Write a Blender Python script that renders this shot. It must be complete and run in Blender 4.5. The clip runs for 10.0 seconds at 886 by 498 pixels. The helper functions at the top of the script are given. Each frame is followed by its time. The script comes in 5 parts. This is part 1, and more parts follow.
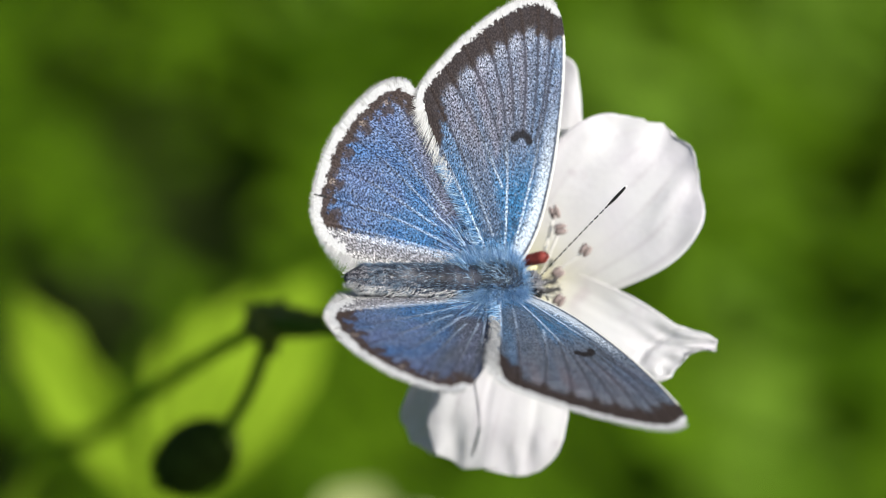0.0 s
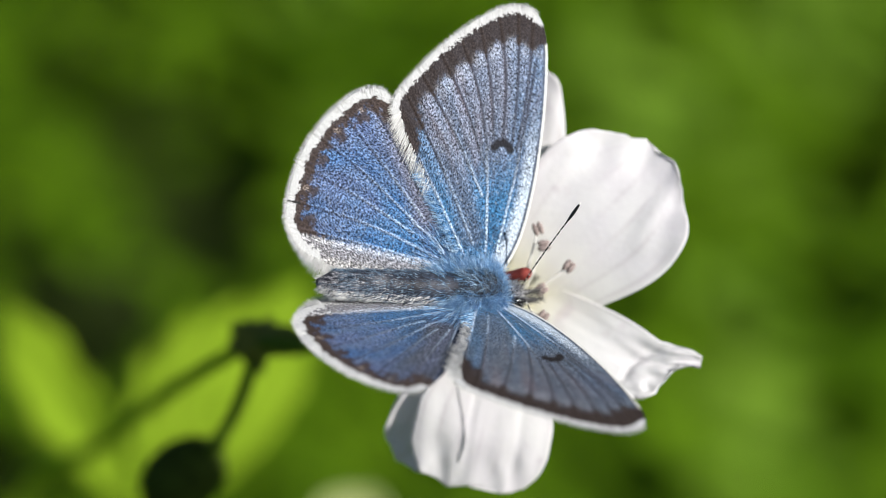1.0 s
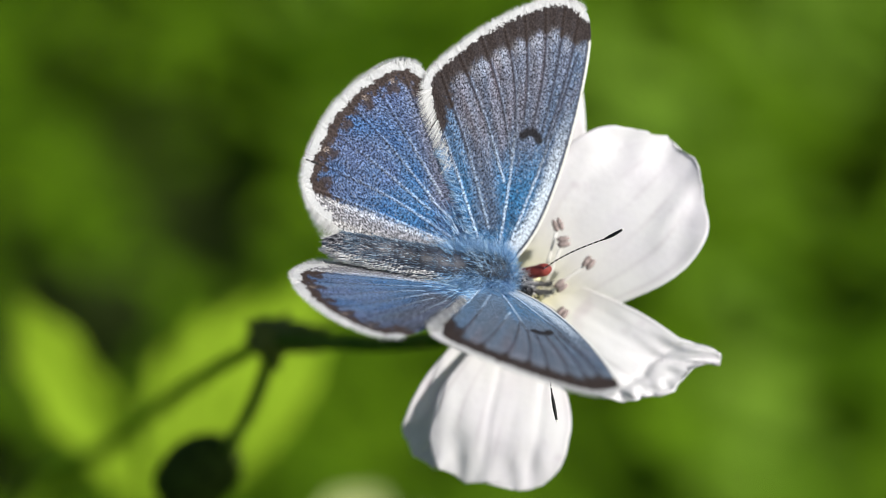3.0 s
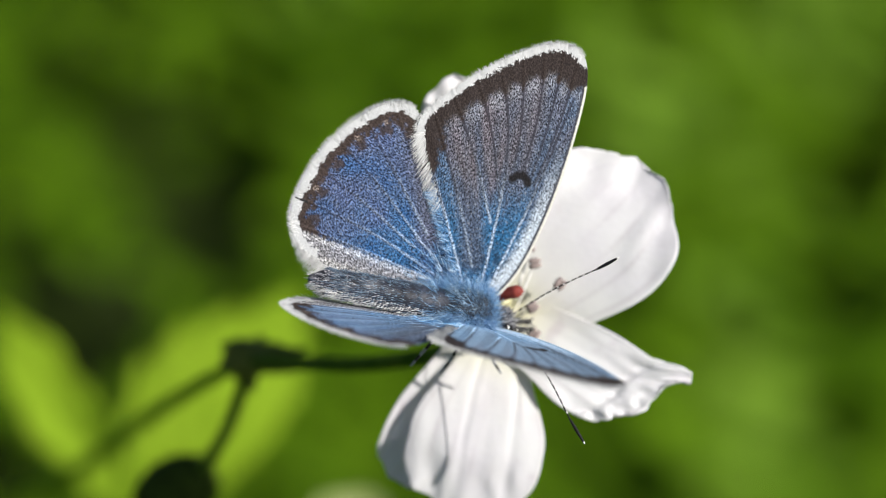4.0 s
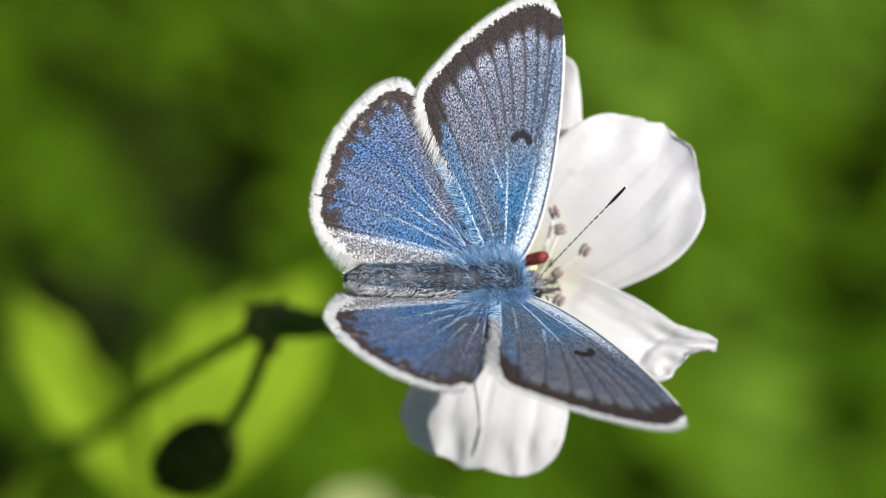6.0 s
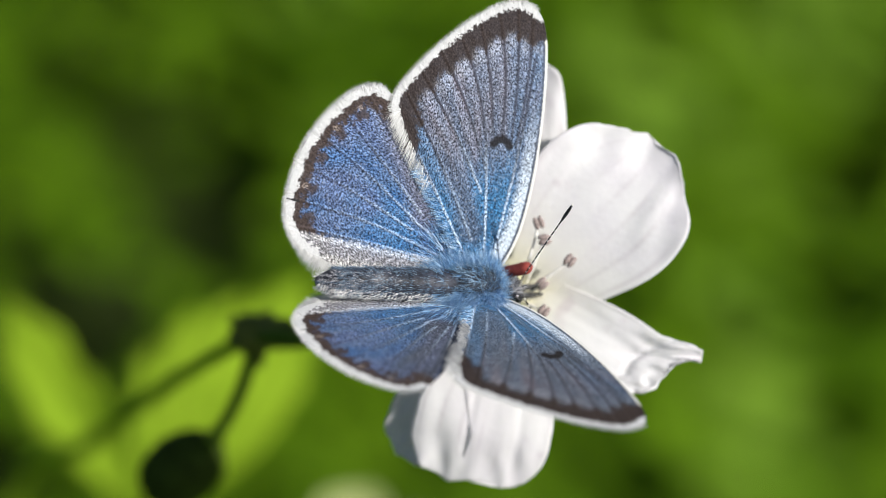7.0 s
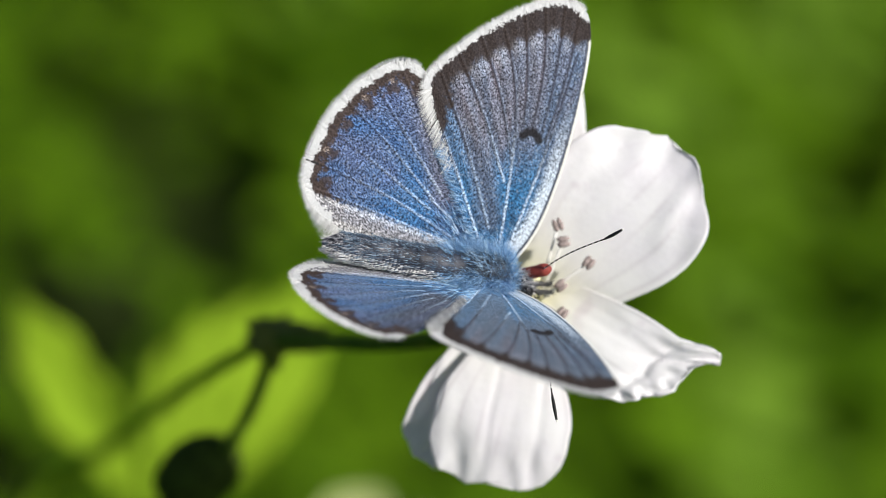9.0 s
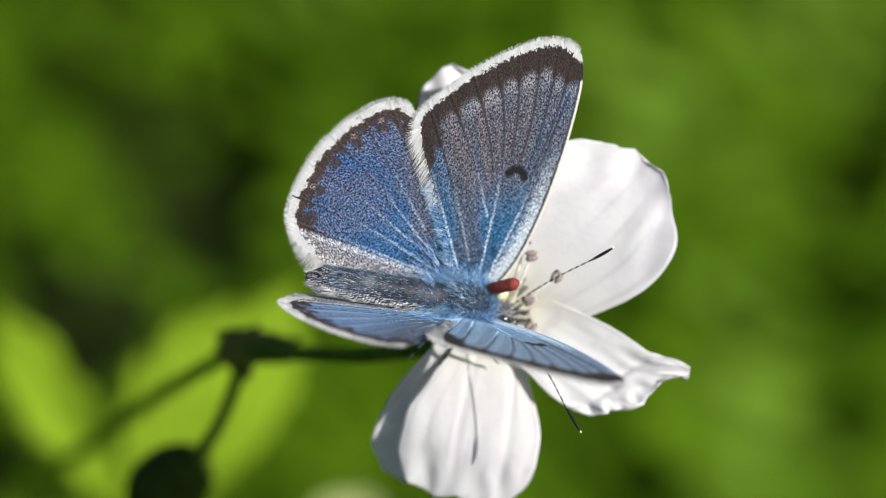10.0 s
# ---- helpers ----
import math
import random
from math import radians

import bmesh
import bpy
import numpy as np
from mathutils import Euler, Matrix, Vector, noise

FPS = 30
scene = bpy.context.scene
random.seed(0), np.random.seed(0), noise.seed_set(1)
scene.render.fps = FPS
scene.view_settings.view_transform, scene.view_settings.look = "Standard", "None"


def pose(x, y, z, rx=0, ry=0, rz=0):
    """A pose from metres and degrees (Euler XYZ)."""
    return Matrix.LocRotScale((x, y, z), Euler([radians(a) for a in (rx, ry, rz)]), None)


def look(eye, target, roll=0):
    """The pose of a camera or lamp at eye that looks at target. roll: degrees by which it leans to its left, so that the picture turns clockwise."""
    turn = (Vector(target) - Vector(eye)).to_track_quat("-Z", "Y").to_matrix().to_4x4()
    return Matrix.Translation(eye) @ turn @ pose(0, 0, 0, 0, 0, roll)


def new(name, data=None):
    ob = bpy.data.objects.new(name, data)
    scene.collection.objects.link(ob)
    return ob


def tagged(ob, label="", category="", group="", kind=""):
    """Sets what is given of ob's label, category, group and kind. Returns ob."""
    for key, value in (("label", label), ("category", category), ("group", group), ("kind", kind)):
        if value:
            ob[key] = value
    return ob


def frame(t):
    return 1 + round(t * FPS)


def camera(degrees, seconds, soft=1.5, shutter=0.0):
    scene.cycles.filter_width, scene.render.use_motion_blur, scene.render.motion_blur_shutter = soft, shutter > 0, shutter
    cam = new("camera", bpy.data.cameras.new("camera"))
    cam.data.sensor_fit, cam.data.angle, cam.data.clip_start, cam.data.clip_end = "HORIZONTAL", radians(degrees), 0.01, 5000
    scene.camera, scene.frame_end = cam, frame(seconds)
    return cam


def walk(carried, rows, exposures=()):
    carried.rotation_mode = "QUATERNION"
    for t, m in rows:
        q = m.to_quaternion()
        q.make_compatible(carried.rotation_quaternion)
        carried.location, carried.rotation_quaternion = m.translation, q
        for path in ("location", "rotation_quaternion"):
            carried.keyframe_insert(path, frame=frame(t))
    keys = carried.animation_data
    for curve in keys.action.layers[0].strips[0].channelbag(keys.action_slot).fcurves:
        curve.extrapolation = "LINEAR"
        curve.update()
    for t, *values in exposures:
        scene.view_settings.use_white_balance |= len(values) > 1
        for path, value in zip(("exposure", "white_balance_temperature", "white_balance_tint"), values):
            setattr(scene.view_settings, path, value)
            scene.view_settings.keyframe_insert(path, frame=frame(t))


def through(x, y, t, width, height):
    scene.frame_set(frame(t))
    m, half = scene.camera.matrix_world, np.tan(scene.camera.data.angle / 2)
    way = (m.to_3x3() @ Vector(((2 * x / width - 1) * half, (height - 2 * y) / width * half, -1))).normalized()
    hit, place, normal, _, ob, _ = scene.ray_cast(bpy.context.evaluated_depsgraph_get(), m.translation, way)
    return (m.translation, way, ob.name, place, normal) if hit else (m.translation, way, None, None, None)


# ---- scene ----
import functools

MM = 0.001
cam = camera(18.4, 10.0, soft=0.6)
TILT = radians(38)
AWAY = Vector((0, math.cos(TILT), -math.sin(TILT)))
MID = Vector((0, 0, 0.40))
EYE = MID - 0.17 * AWAY
walk(cam, [(0.0, look(EYE, MID)), (10.0, look(EYE, MID))])
cam.data.dof.use_dof = True
cam.data.dof.focus_distance = 0.1672
cam.data.dof.aperture_fstop = 18.0
# the camera's own axes, set at MID: x right, y up, z towards the camera
VIEW_AXES = look(EYE, MID)
VIEW_AXES.translation = MID

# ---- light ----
SUN_WAY = (VIEW_AXES.to_3x3() @ Vector((0.67, 0.25, 0.70))).normalized()
world = bpy.data.worlds.new("sky")
scene.world = world
world.use_nodes = True
sky = world.node_tree.nodes.new("ShaderNodeTexSky")
sky.sky_type = "NISHITA"
sky.sun_disc = False
sky.sun_elevation = math.asin(SUN_WAY.z)
sky.sun_rotation = math.atan2(SUN_WAY.x, SUN_WAY.y)
back = world.node_tree.nodes["Background"]
back.inputs["Strength"].default_value = 0.055
world.node_tree.links.new(sky.outputs["Color"], back.inputs["Color"])
sun = new("sun", bpy.data.lights.new("sun", "SUN"))
sun.data.energy = 5.0
sun.data.angle = radians(0.6)
sun.data.color = (1.0, 0.965, 0.91)
sun.matrix_world = look(SUN_WAY * 3, Vector((0, 0, 0)))
scene.view_settings.exposure = 0.21


# ---- materials ----
class Shader:
    """A node material, built up node by node."""

    def __init__(self, name):
        self.mat = bpy.data.materials.new(name)
        self.mat.use_nodes = True
        self.tree = self.mat.node_tree
        self.bsdf = self.tree.nodes["Principled BSDF"]
        self.out = self.tree.nodes["Material Output"]
        self.where = self.add("ShaderNodeTexCoord").outputs["Object"]

    def add(self, kind, **values):
        node = self.tree.nodes.new(kind)
        for key, value in values.items():
            node.inputs[key.replace("_", " ")].default_value = value
        return node

    def join(self, a, b):
        self.tree.links.new(a, b)

    def noise(self, scale, detail=3.0, rough=0.55, where=None):
        n = self.add("ShaderNodeTexNoise", Scale=scale, Detail=detail, Roughness=rough)
        self.join(where or self.where, n.inputs["Vector"])
        return n.outputs["Fac"]

    def cells(self, scale, where=None):
        n = self.add("ShaderNodeTexVoronoi", Scale=scale)
        self.join(where or self.where, n.inputs["Vector"])
        split = self.add("ShaderNodeSeparateColor")
        self.join(n.outputs["Color"], split.inputs[0])
        return split.outputs[0]

    def ramp(self, fac, *stops):
        n = self.add("ShaderNodeValToRGB")
        e = n.color_ramp.elements
        while len(e) < len(stops):
            e.new(0.5)
        for slot, (at, colour) in zip(e, stops):
            slot.position = at
            slot.color = (*colour, 1) if isinstance(colour, tuple) else (colour, colour, colour, 1)
        self.join(fac, n.inputs["Fac"])
        return n.outputs["Color"]

    def blend(self, a, b, fac=1.0, how="MULTIPLY"):
        n = self.tree.nodes.new("ShaderNodeMix")
        n.data_type, n.blend_type = "RGBA", how
        for slot, value in ((0, fac), (6, a), (7, b)):
            if isinstance(value, bpy.types.NodeSocket):
                self.join(value, n.inputs[slot])
            else:
                n.inputs[slot].default_value = (*value, 1) if isinstance(value, tuple) else value
        return n.outputs[2]

    def bump(self, height, strength, distance):
        n = self.add("ShaderNodeBump", Strength=strength, Distance=distance)
        self.join(height, n.inputs["Height"])
        self.join(n.outputs["Normal"], self.bsdf.inputs["Normal"])
        return n.outputs["Normal"]

    def colour(self, c, rough=0.6, spec=0.3):
        if isinstance(c, tuple):
            self.bsdf.inputs["Base Color"].default_value = (*c, 1)
        else:
            self.join(c, self.bsdf.inputs["Base Color"])
        self.bsdf.inputs["Roughness"].default_value = rough
        self.bsdf.inputs["Specular IOR Level"].default_value = spec
        return self.mat

    def thin(self, c, share):
        """Light that shines through from behind, as in a leaf or petal."""
        glow = self.tree.nodes.new("ShaderNodeBsdfTranslucent")
        if isinstance(c, tuple):
            glow.inputs["Color"].default_value = (*c, 1)
        else:
            self.join(c, glow.inputs["Color"])
        mix = self.add("ShaderNodeMixShader", Fac=share)
        self.join(self.bsdf.outputs[0], mix.inputs[1])
        self.join(glow.outputs[0], mix.inputs[2])
        self.join(mix.outputs[0], self.out.inputs["Surface"])


def island_random(s):
    return s.add("ShaderNodeNewGeometry").outputs["Random Per Island"]


def wing_material():
    s = Shader("wing_scales")
    base = s.add("ShaderNodeAttribute")
    base.attribute_name = "pattern"
    sheen = s.add("ShaderNodeAttribute")
    sheen.attribute_name = "sheen"
    ray = s.add("ShaderNodeAttribute")
    ray.attribute_name = "ray"
    lay = s.add("ShaderNodeAttribute")
    lay.attribute_name = "lay"
    stretch = s.add("ShaderNodeMapping", Scale=(1.0, 0.42, 1.0))
    s.join(ray.outputs["Vector"], stretch.inputs["Vector"])
    rows = s.add("ShaderNodeMapping", Scale=(1.0, 0.62, 1.0))
    s.join(lay.outputs["Vector"], rows.inputs["Vector"])
    # dark gaps between the scales, single scales of uneven shade, and streaks along the veins
    speck = s.noise(11.0, 2.0, 0.6, rows.outputs[0])
    fine = s.cells(15.0, rows.outputs[0])
    streak = s.noise(3.0, 4, 0.7, stretch.outputs[0])
    fleck = s.ramp(speck, (0.38, 0.11), (0.46, 0.58), (0.53, 1.14), (0.63, 1.95))
    fleck = s.blend(fleck, s.ramp(fine, (0.0, 0.35), (1.0, 1.75)), 0.5)
    fleck = s.blend(fleck, s.ramp(streak, (0.3, 0.75), (0.7, 1.3)), 0.8)
    # the white fringe is plainer than the scaled field
    plain = s.ramp(sheen.outputs["Alpha"], (0.0, 0.0), (1.0, 1.0))
    fleck = s.blend((1.0, 1.0, 1.0), fleck, plain, "MIX")
    c = s.blend(base.outputs["Color"], fleck, 1.0)
    # single pale scales scattered over the field
    blue = s.add("ShaderNodeSeparateColor")
    s.join(sheen.outputs["Color"], blue.inputs[0])
    field = s.ramp(blue.outputs[2], (0.015, 0.0), (0.045, 1.0))
    salt = s.blend(s.blend(s.ramp(fine, (0.92, 0.0), (0.97, 1.0)), plain, 1.0), field, 1.0)
    c = s.blend(c, s.blend(base.outputs["Color"], (0.5, 0.52, 0.55), 0.28, "MIX"), salt, "MIX")
    s.colour(c, 0.75, 0.1)
    s.join(s.blend(field, (1.0, 1.0, 1.0), 1.0), s.bsdf.inputs["Sheen Weight"])
    s.bsdf.inputs["Sheen Roughness"].default_value = 0.36
    s.bsdf.inputs["Sheen Tint"].default_value = (0.45, 0.70, 1.0, 1)
    gloss = s.add("ShaderNodeBsdfGlossy", Roughness=0.48)
    s.join(s.blend(sheen.outputs["Color"], fleck, 1.0), gloss.inputs["Color"])
    both = s.add("ShaderNodeAddShader")
    s.join(s.bsdf.outputs[0], both.inputs[0])
    s.join(gloss.outputs[0], both.inputs[1])
    s.join(both.outputs[0], s.out.inputs["Surface"])
    return s.mat


def hair_material(name, dark, mid, light, rough=0.5):
    s = Shader(name)
    return s.colour(s.ramp(island_random(s), (0.0, dark), (0.5, mid), (1.0, light)), rough, 0.2)


def plain_material(name, colour, rough=0.5, spec=0.4, scale=4000, amount=0.5):
    s = Shader(name)
    c = s.blend(colour, s.ramp(s.noise(scale, 4), (0.3, 1 - amount), (0.7, 1 + amount)), 1.0)
    s.colour(c, rough, spec)
    s.bump(s.noise(scale * 2, 3), 0.3, 0.00005)
    return s.mat


def abdomen_material():
    s = Shader("abdomen_scales")
    patch = s.ramp(s.noise(900, 3), (0.40, (0.012, 0.014, 0.022)), (0.55, (0.035, 0.040, 0.056)), (0.76, (0.11, 0.115, 0.13)))
    s.colour(s.blend(patch, s.ramp(s.cells(9000), (0.0, 0.5), (1.0, 1.6)), 0.8), 0.55, 0.3)
    s.bump(s.noise(6000, 3), 0.4, 0.00005)
    return s.mat


def petal_material(name="white_petal", tint=(1.0, 1.0, 1.0)):
    s = Shader(name)
    heart = s.add("ShaderNodeAttribute")
    heart.attribute_name = "heart"
    c = s.ramp(heart.outputs["Fac"], (0.0, (0.86, 0.82, 0.52)), (0.12, (0.88, 0.86, 0.72)), (0.26, (0.90, 0.885, 0.86)), (0.5, (0.91, 0.90, 0.91)), (1.0, (0.90, 0.885, 0.905)))
    c = s.blend(c, s.ramp(s.noise(260, 3), (0.35, (0.90, 0.87, 0.92)), (0.6, 1.0)), 0.6)
    vein = s.add("ShaderNodeAttribute")
    vein.attribute_name = "vein"
    c = s.blend(c, s.ramp(vein.outputs["Fac"], (0.0, 1.0), (1.0, (0.66, 0.61, 0.64))), 0.5)
    s.bsdf.inputs["Sheen Weight"].default_value = 0.1
    # faint mauve bruises, and fine crinkles
    c = s.blend(c, s.ramp(s.noise(420, 2, 0.5), (0.66, 1.0), (0.74, (0.78, 0.72, 0.76))), 0.6)
    s.colour(s.blend(c, tint), 0.55, 0.3)
    s.bump(s.blend(s.noise(1400, 4), s.noise(380, 3), 0.6, "MIX"), 0.5, 0.00022)
    s.thin(tuple(a * b for a, b in zip((0.88, 0.87, 0.85), tint)), 0.36)
    return s.mat


def leaf_material(name, dark, light, through, share, scale=60):
    s = Shader(name)
    c = s.ramp(s.noise(scale, 4), (0.3, dark), (0.7, light))
    c = s.blend(c, s.ramp(island_random(s), (0.0, 0.6), (1.0, 1.35)), 0.7)
    s.colour(c, 0.7, 0.06)
    s.thin(through, share)
    return s.mat


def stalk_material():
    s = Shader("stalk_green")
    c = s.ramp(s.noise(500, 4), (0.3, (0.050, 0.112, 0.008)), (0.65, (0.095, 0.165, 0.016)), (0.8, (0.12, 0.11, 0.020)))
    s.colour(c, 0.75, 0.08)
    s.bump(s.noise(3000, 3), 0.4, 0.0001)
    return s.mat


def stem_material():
    s = Shader("sunlit_stem_green")
    # sunlight put into the green, as the sun only grazes this stem
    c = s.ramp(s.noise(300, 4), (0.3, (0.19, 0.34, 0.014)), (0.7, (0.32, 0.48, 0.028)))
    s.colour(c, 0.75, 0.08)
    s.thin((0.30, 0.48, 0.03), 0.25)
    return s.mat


def node_material():
    s = Shader("node_olive")
    c = s.ramp(s.noise(700, 4), (0.3, (0.08, 0.11, 0.014)), (0.6, (0.13, 0.16, 0.024)), (0.8, (0.17, 0.12, 0.03)))
    s.colour(c, 0.7, 0.25)
    s.bump(s.noise(2500, 3), 0.5, 0.0002)
    return s.mat


def ground_material():
    s = Shader("meadow_floor")
    # floor colours lowered to carry the shade deep among the plants
    c = s.ramp(s.noise(14, 5), (0.3, (0.012, 0.018, 0.004)), (0.55, (0.024, 0.040, 0.004)), (0.75, (0.042, 0.066, 0.006)))
    s.colour(c, 0.9, 0.1)
    s.bump(s.noise(120, 5), 0.8, 0.01)
    return s.mat


WING = wing_material()
FRINGE = hair_material("fringe_white", (0.52, 0.52, 0.51), (0.68, 0.68, 0.67), (0.80, 0.80, 0.79))
FUR_DARK = hair_material("fur_dark", (0.015, 0.025, 0.04), (0.06, 0.11, 0.18), (0.30, 0.40, 0.50), 0.4)
FUR_BLUE = hair_material("fur_blue", (0.05, 0.14, 0.30), (0.18, 0.39, 0.67), (0.55, 0.72, 0.85), 0.4)
FUR_GREY = hair_material("fur_grey", (0.05, 0.05, 0.07), (0.30, 0.30, 0.33), (0.75, 0.75, 0.76))
PALP = hair_material("palp_bristles", (0.01, 0.01, 0.01), (0.03, 0.03, 0.03), (0.40, 0.39, 0.36))
CUTICLE = plain_material("cuticle_dark", (0.03, 0.035, 0.045), 0.65, 0.2)
ABDOMEN = abdomen_material()
EYE_SKIN = plain_material("eye_black", (0.012, 0.012, 0.014), 0.15, 0.6)
BLACK = plain_material("antenna_black", (0.012, 0.011, 0.011), 0.45)
PALE = plain_material("antenna_white", (0.75, 0.74, 0.70), 0.6)
PETAL = petal_material()
CREAM_PETAL = petal_material("cream_petal", (0.66, 0.74, 0.30))
CREAM = plain_material("filament_cream", (0.88, 0.86, 0.82), 0.5, 0.3, 2500, 0.06)
ANTHER = plain_material("anther_mauve_grey", (0.29, 0.235, 0.22), 0.8, 0.2, 5000, 0.4)
STIGMA = plain_material("stigma_red", (0.24, 0.045, 0.035), 0.6, 0.25, 4000, 0.35)
YELLOW = plain_material("nectary_yellow", (0.74, 0.70, 0.40), 0.5, 0.3, 3000, 0.25)
STALK = stalk_material()
STEM = stem_material()
NODE = node_material()
# bud green darkened in place of the shade it hangs in
BUD = plain_material("bud_shaded_green", (0.040, 0.066, 0.008), 0.75, 0.08, 700, 0.4)
LEAF = leaf_material("leaf_bright", (0.18, 0.29, 0.014), (0.30, 0.45, 0.026), (0.45, 0.60, 0.035), 0.4)
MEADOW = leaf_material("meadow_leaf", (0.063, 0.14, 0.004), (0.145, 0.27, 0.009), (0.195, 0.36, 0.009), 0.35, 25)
# paler copy of the meadow leaf, for the background's bright patches
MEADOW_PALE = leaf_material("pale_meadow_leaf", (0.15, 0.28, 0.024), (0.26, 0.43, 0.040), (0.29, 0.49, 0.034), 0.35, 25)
GROUND = ground_material()


# ---- building helpers ----
def mesh_of(name, bm, *mats, smooth=True):
    me = bpy.data.meshes.new(name)
    bm.to_mesh(me)
    bm.free()
    for m in mats:
        me.materials.append(m)
    if smooth:
        me.shade_smooth()
    return me


def part(name, bm, material, parent, label=""):
    mats = material if isinstance(material, (list, tuple)) else (material,)
    ob = new(name, mesh_of(name, bm, *mats))
    ob.parent = parent
    return tagged(ob, label)


def mm(x, y, z):
    return Vector((x, y, z)) * MM


def spline(points, steps, closed=False):
    """Points along a smooth curve through the given ones."""
    pts = [Vector(p) for p in points]
    n = len(pts)
    out = []
    for i in range(n if closed else n - 1):
        if closed:
            a, b, c, d = (pts[(i + k) % n] for k in (-1, 0, 1, 2))
        else:
            b, c = pts[i], pts[i + 1]
            a = pts[i - 1] if i else b * 2 - c
            d = pts[i + 2] if i + 2 < n else c * 2 - b
        for k in range(steps):
            t = k / steps
            out.append(0.5 * (2 * b + (c - a) * t + (2 * a - 5 * b + 4 * c - d) * t * t + (3 * b - a - 3 * c + d) * t ** 3))
    if not closed:
        out.append(pts[-1])
    return out


def tube(bm, path, radii, sides=10, slots=None):
    """A round rod along a path, closed at both ends."""
    rings = []
    up = Vector((0.13, 0.31, 0.94))
    for i, p in enumerate(path):
        d = (path[min(i + 1, len(path) - 1)] - path[max(i - 1, 0)]).normalized()
        a = d.cross(up).normalized()
        b = d.cross(a)
        r = radii[i] if isinstance(radii, (list, tuple)) else radii
        rings.append([bm.verts.new(p + r * (a * math.cos(w) + b * math.sin(w))) for w in (2 * math.pi * k / sides for k in range(sides))])
    for i in range(len(rings) - 1):
        for k in range(sides):
            f = bm.faces.new((rings[i][k], rings[i][(k + 1) % sides], rings[i + 1][(k + 1) % sides], rings[i + 1][k]))
            if slots:
                f.material_index = slots[i]
    for ring, last in ((rings[0], 0), (rings[-1], -1)):
        f = bm.faces.new(ring if last else ring[::-1])
        if slots:
            f.material_index = slots[last]
    return bm


def blob(bm, centre, size, turn=None, seg=24, rings=16, wobble=0.0, scale=1.0):
    """An ellipsoid with an uneven skin."""
    made = bmesh.ops.create_uvsphere(bm, u_segments=seg, v_segments=rings, radius=1.0)["verts"]
    for v in made:
        k = 1 + wobble * noise.noise(v.co * scale + centre * 900)
        p = Vector((v.co.x * size[0], v.co.y * size[1], v.co.z * size[2])) * k
        v.co = (turn @ p if turn else p) + centre
    return bm


def hair(bm, root, way, length, width, bend):
    """One tapered hair, a thin curved blade."""
    side = way.cross(Vector((random.uniform(-1, 1), random.uniform(-1, 1), random.uniform(-1, 1)))).normalized() * width
    mid = root + way * length * 0.55 + bend * length * 0.22
    tip = root + way * length + bend * length
    a, b = bm.verts.new(root - side), bm.verts.new(root + side)
    c, d = bm.verts.new(mid + side * 0.7), bm.verts.new(mid - side * 0.7)
    e = bm.verts.new(tip)
    bm.faces.new((a, b, c, d))
    bm.faces.new((d, c, e))


def sheet(bm, grid):
    """Faces over a grid of points."""
    rows = [[bm.verts.new(p) for p in row] for row in grid]
    for a, b in zip(rows, rows[1:]):
        for k in range(len(a) - 1):
            bm.faces.new((a[k], a[k + 1], b[k + 1], b[k]))
    return rows


def smooth(a, b, x):
    t = min(1.0, max(0.0, (x - a) / (b - a)))
    return t * t * (3 - 2 * t)


# ---- ground and meadow ----
def ground():
    bm = bmesh.new()
    edges = [-300, -30, -4, -1.2, -0.5, -0.25, 0, 0.25, 0.5, 1.2, 4, 30, 300]
    sheet(bm, [[Vector((x, y + 0.45, 0.0)) for x in edges] for y in edges])
    for v in bm.verts:
        if max(abs(v.co.x), abs(v.co.y - 0.45)) < 2:
            v.co.z = 0.012 * noise.noise(v.co * 6) - 0.006
    tagged(new("ground", mesh_of("ground", bm, GROUND)), "mossy meadow floor under low green plants, their shade in its colour", "ground", kind="structure")


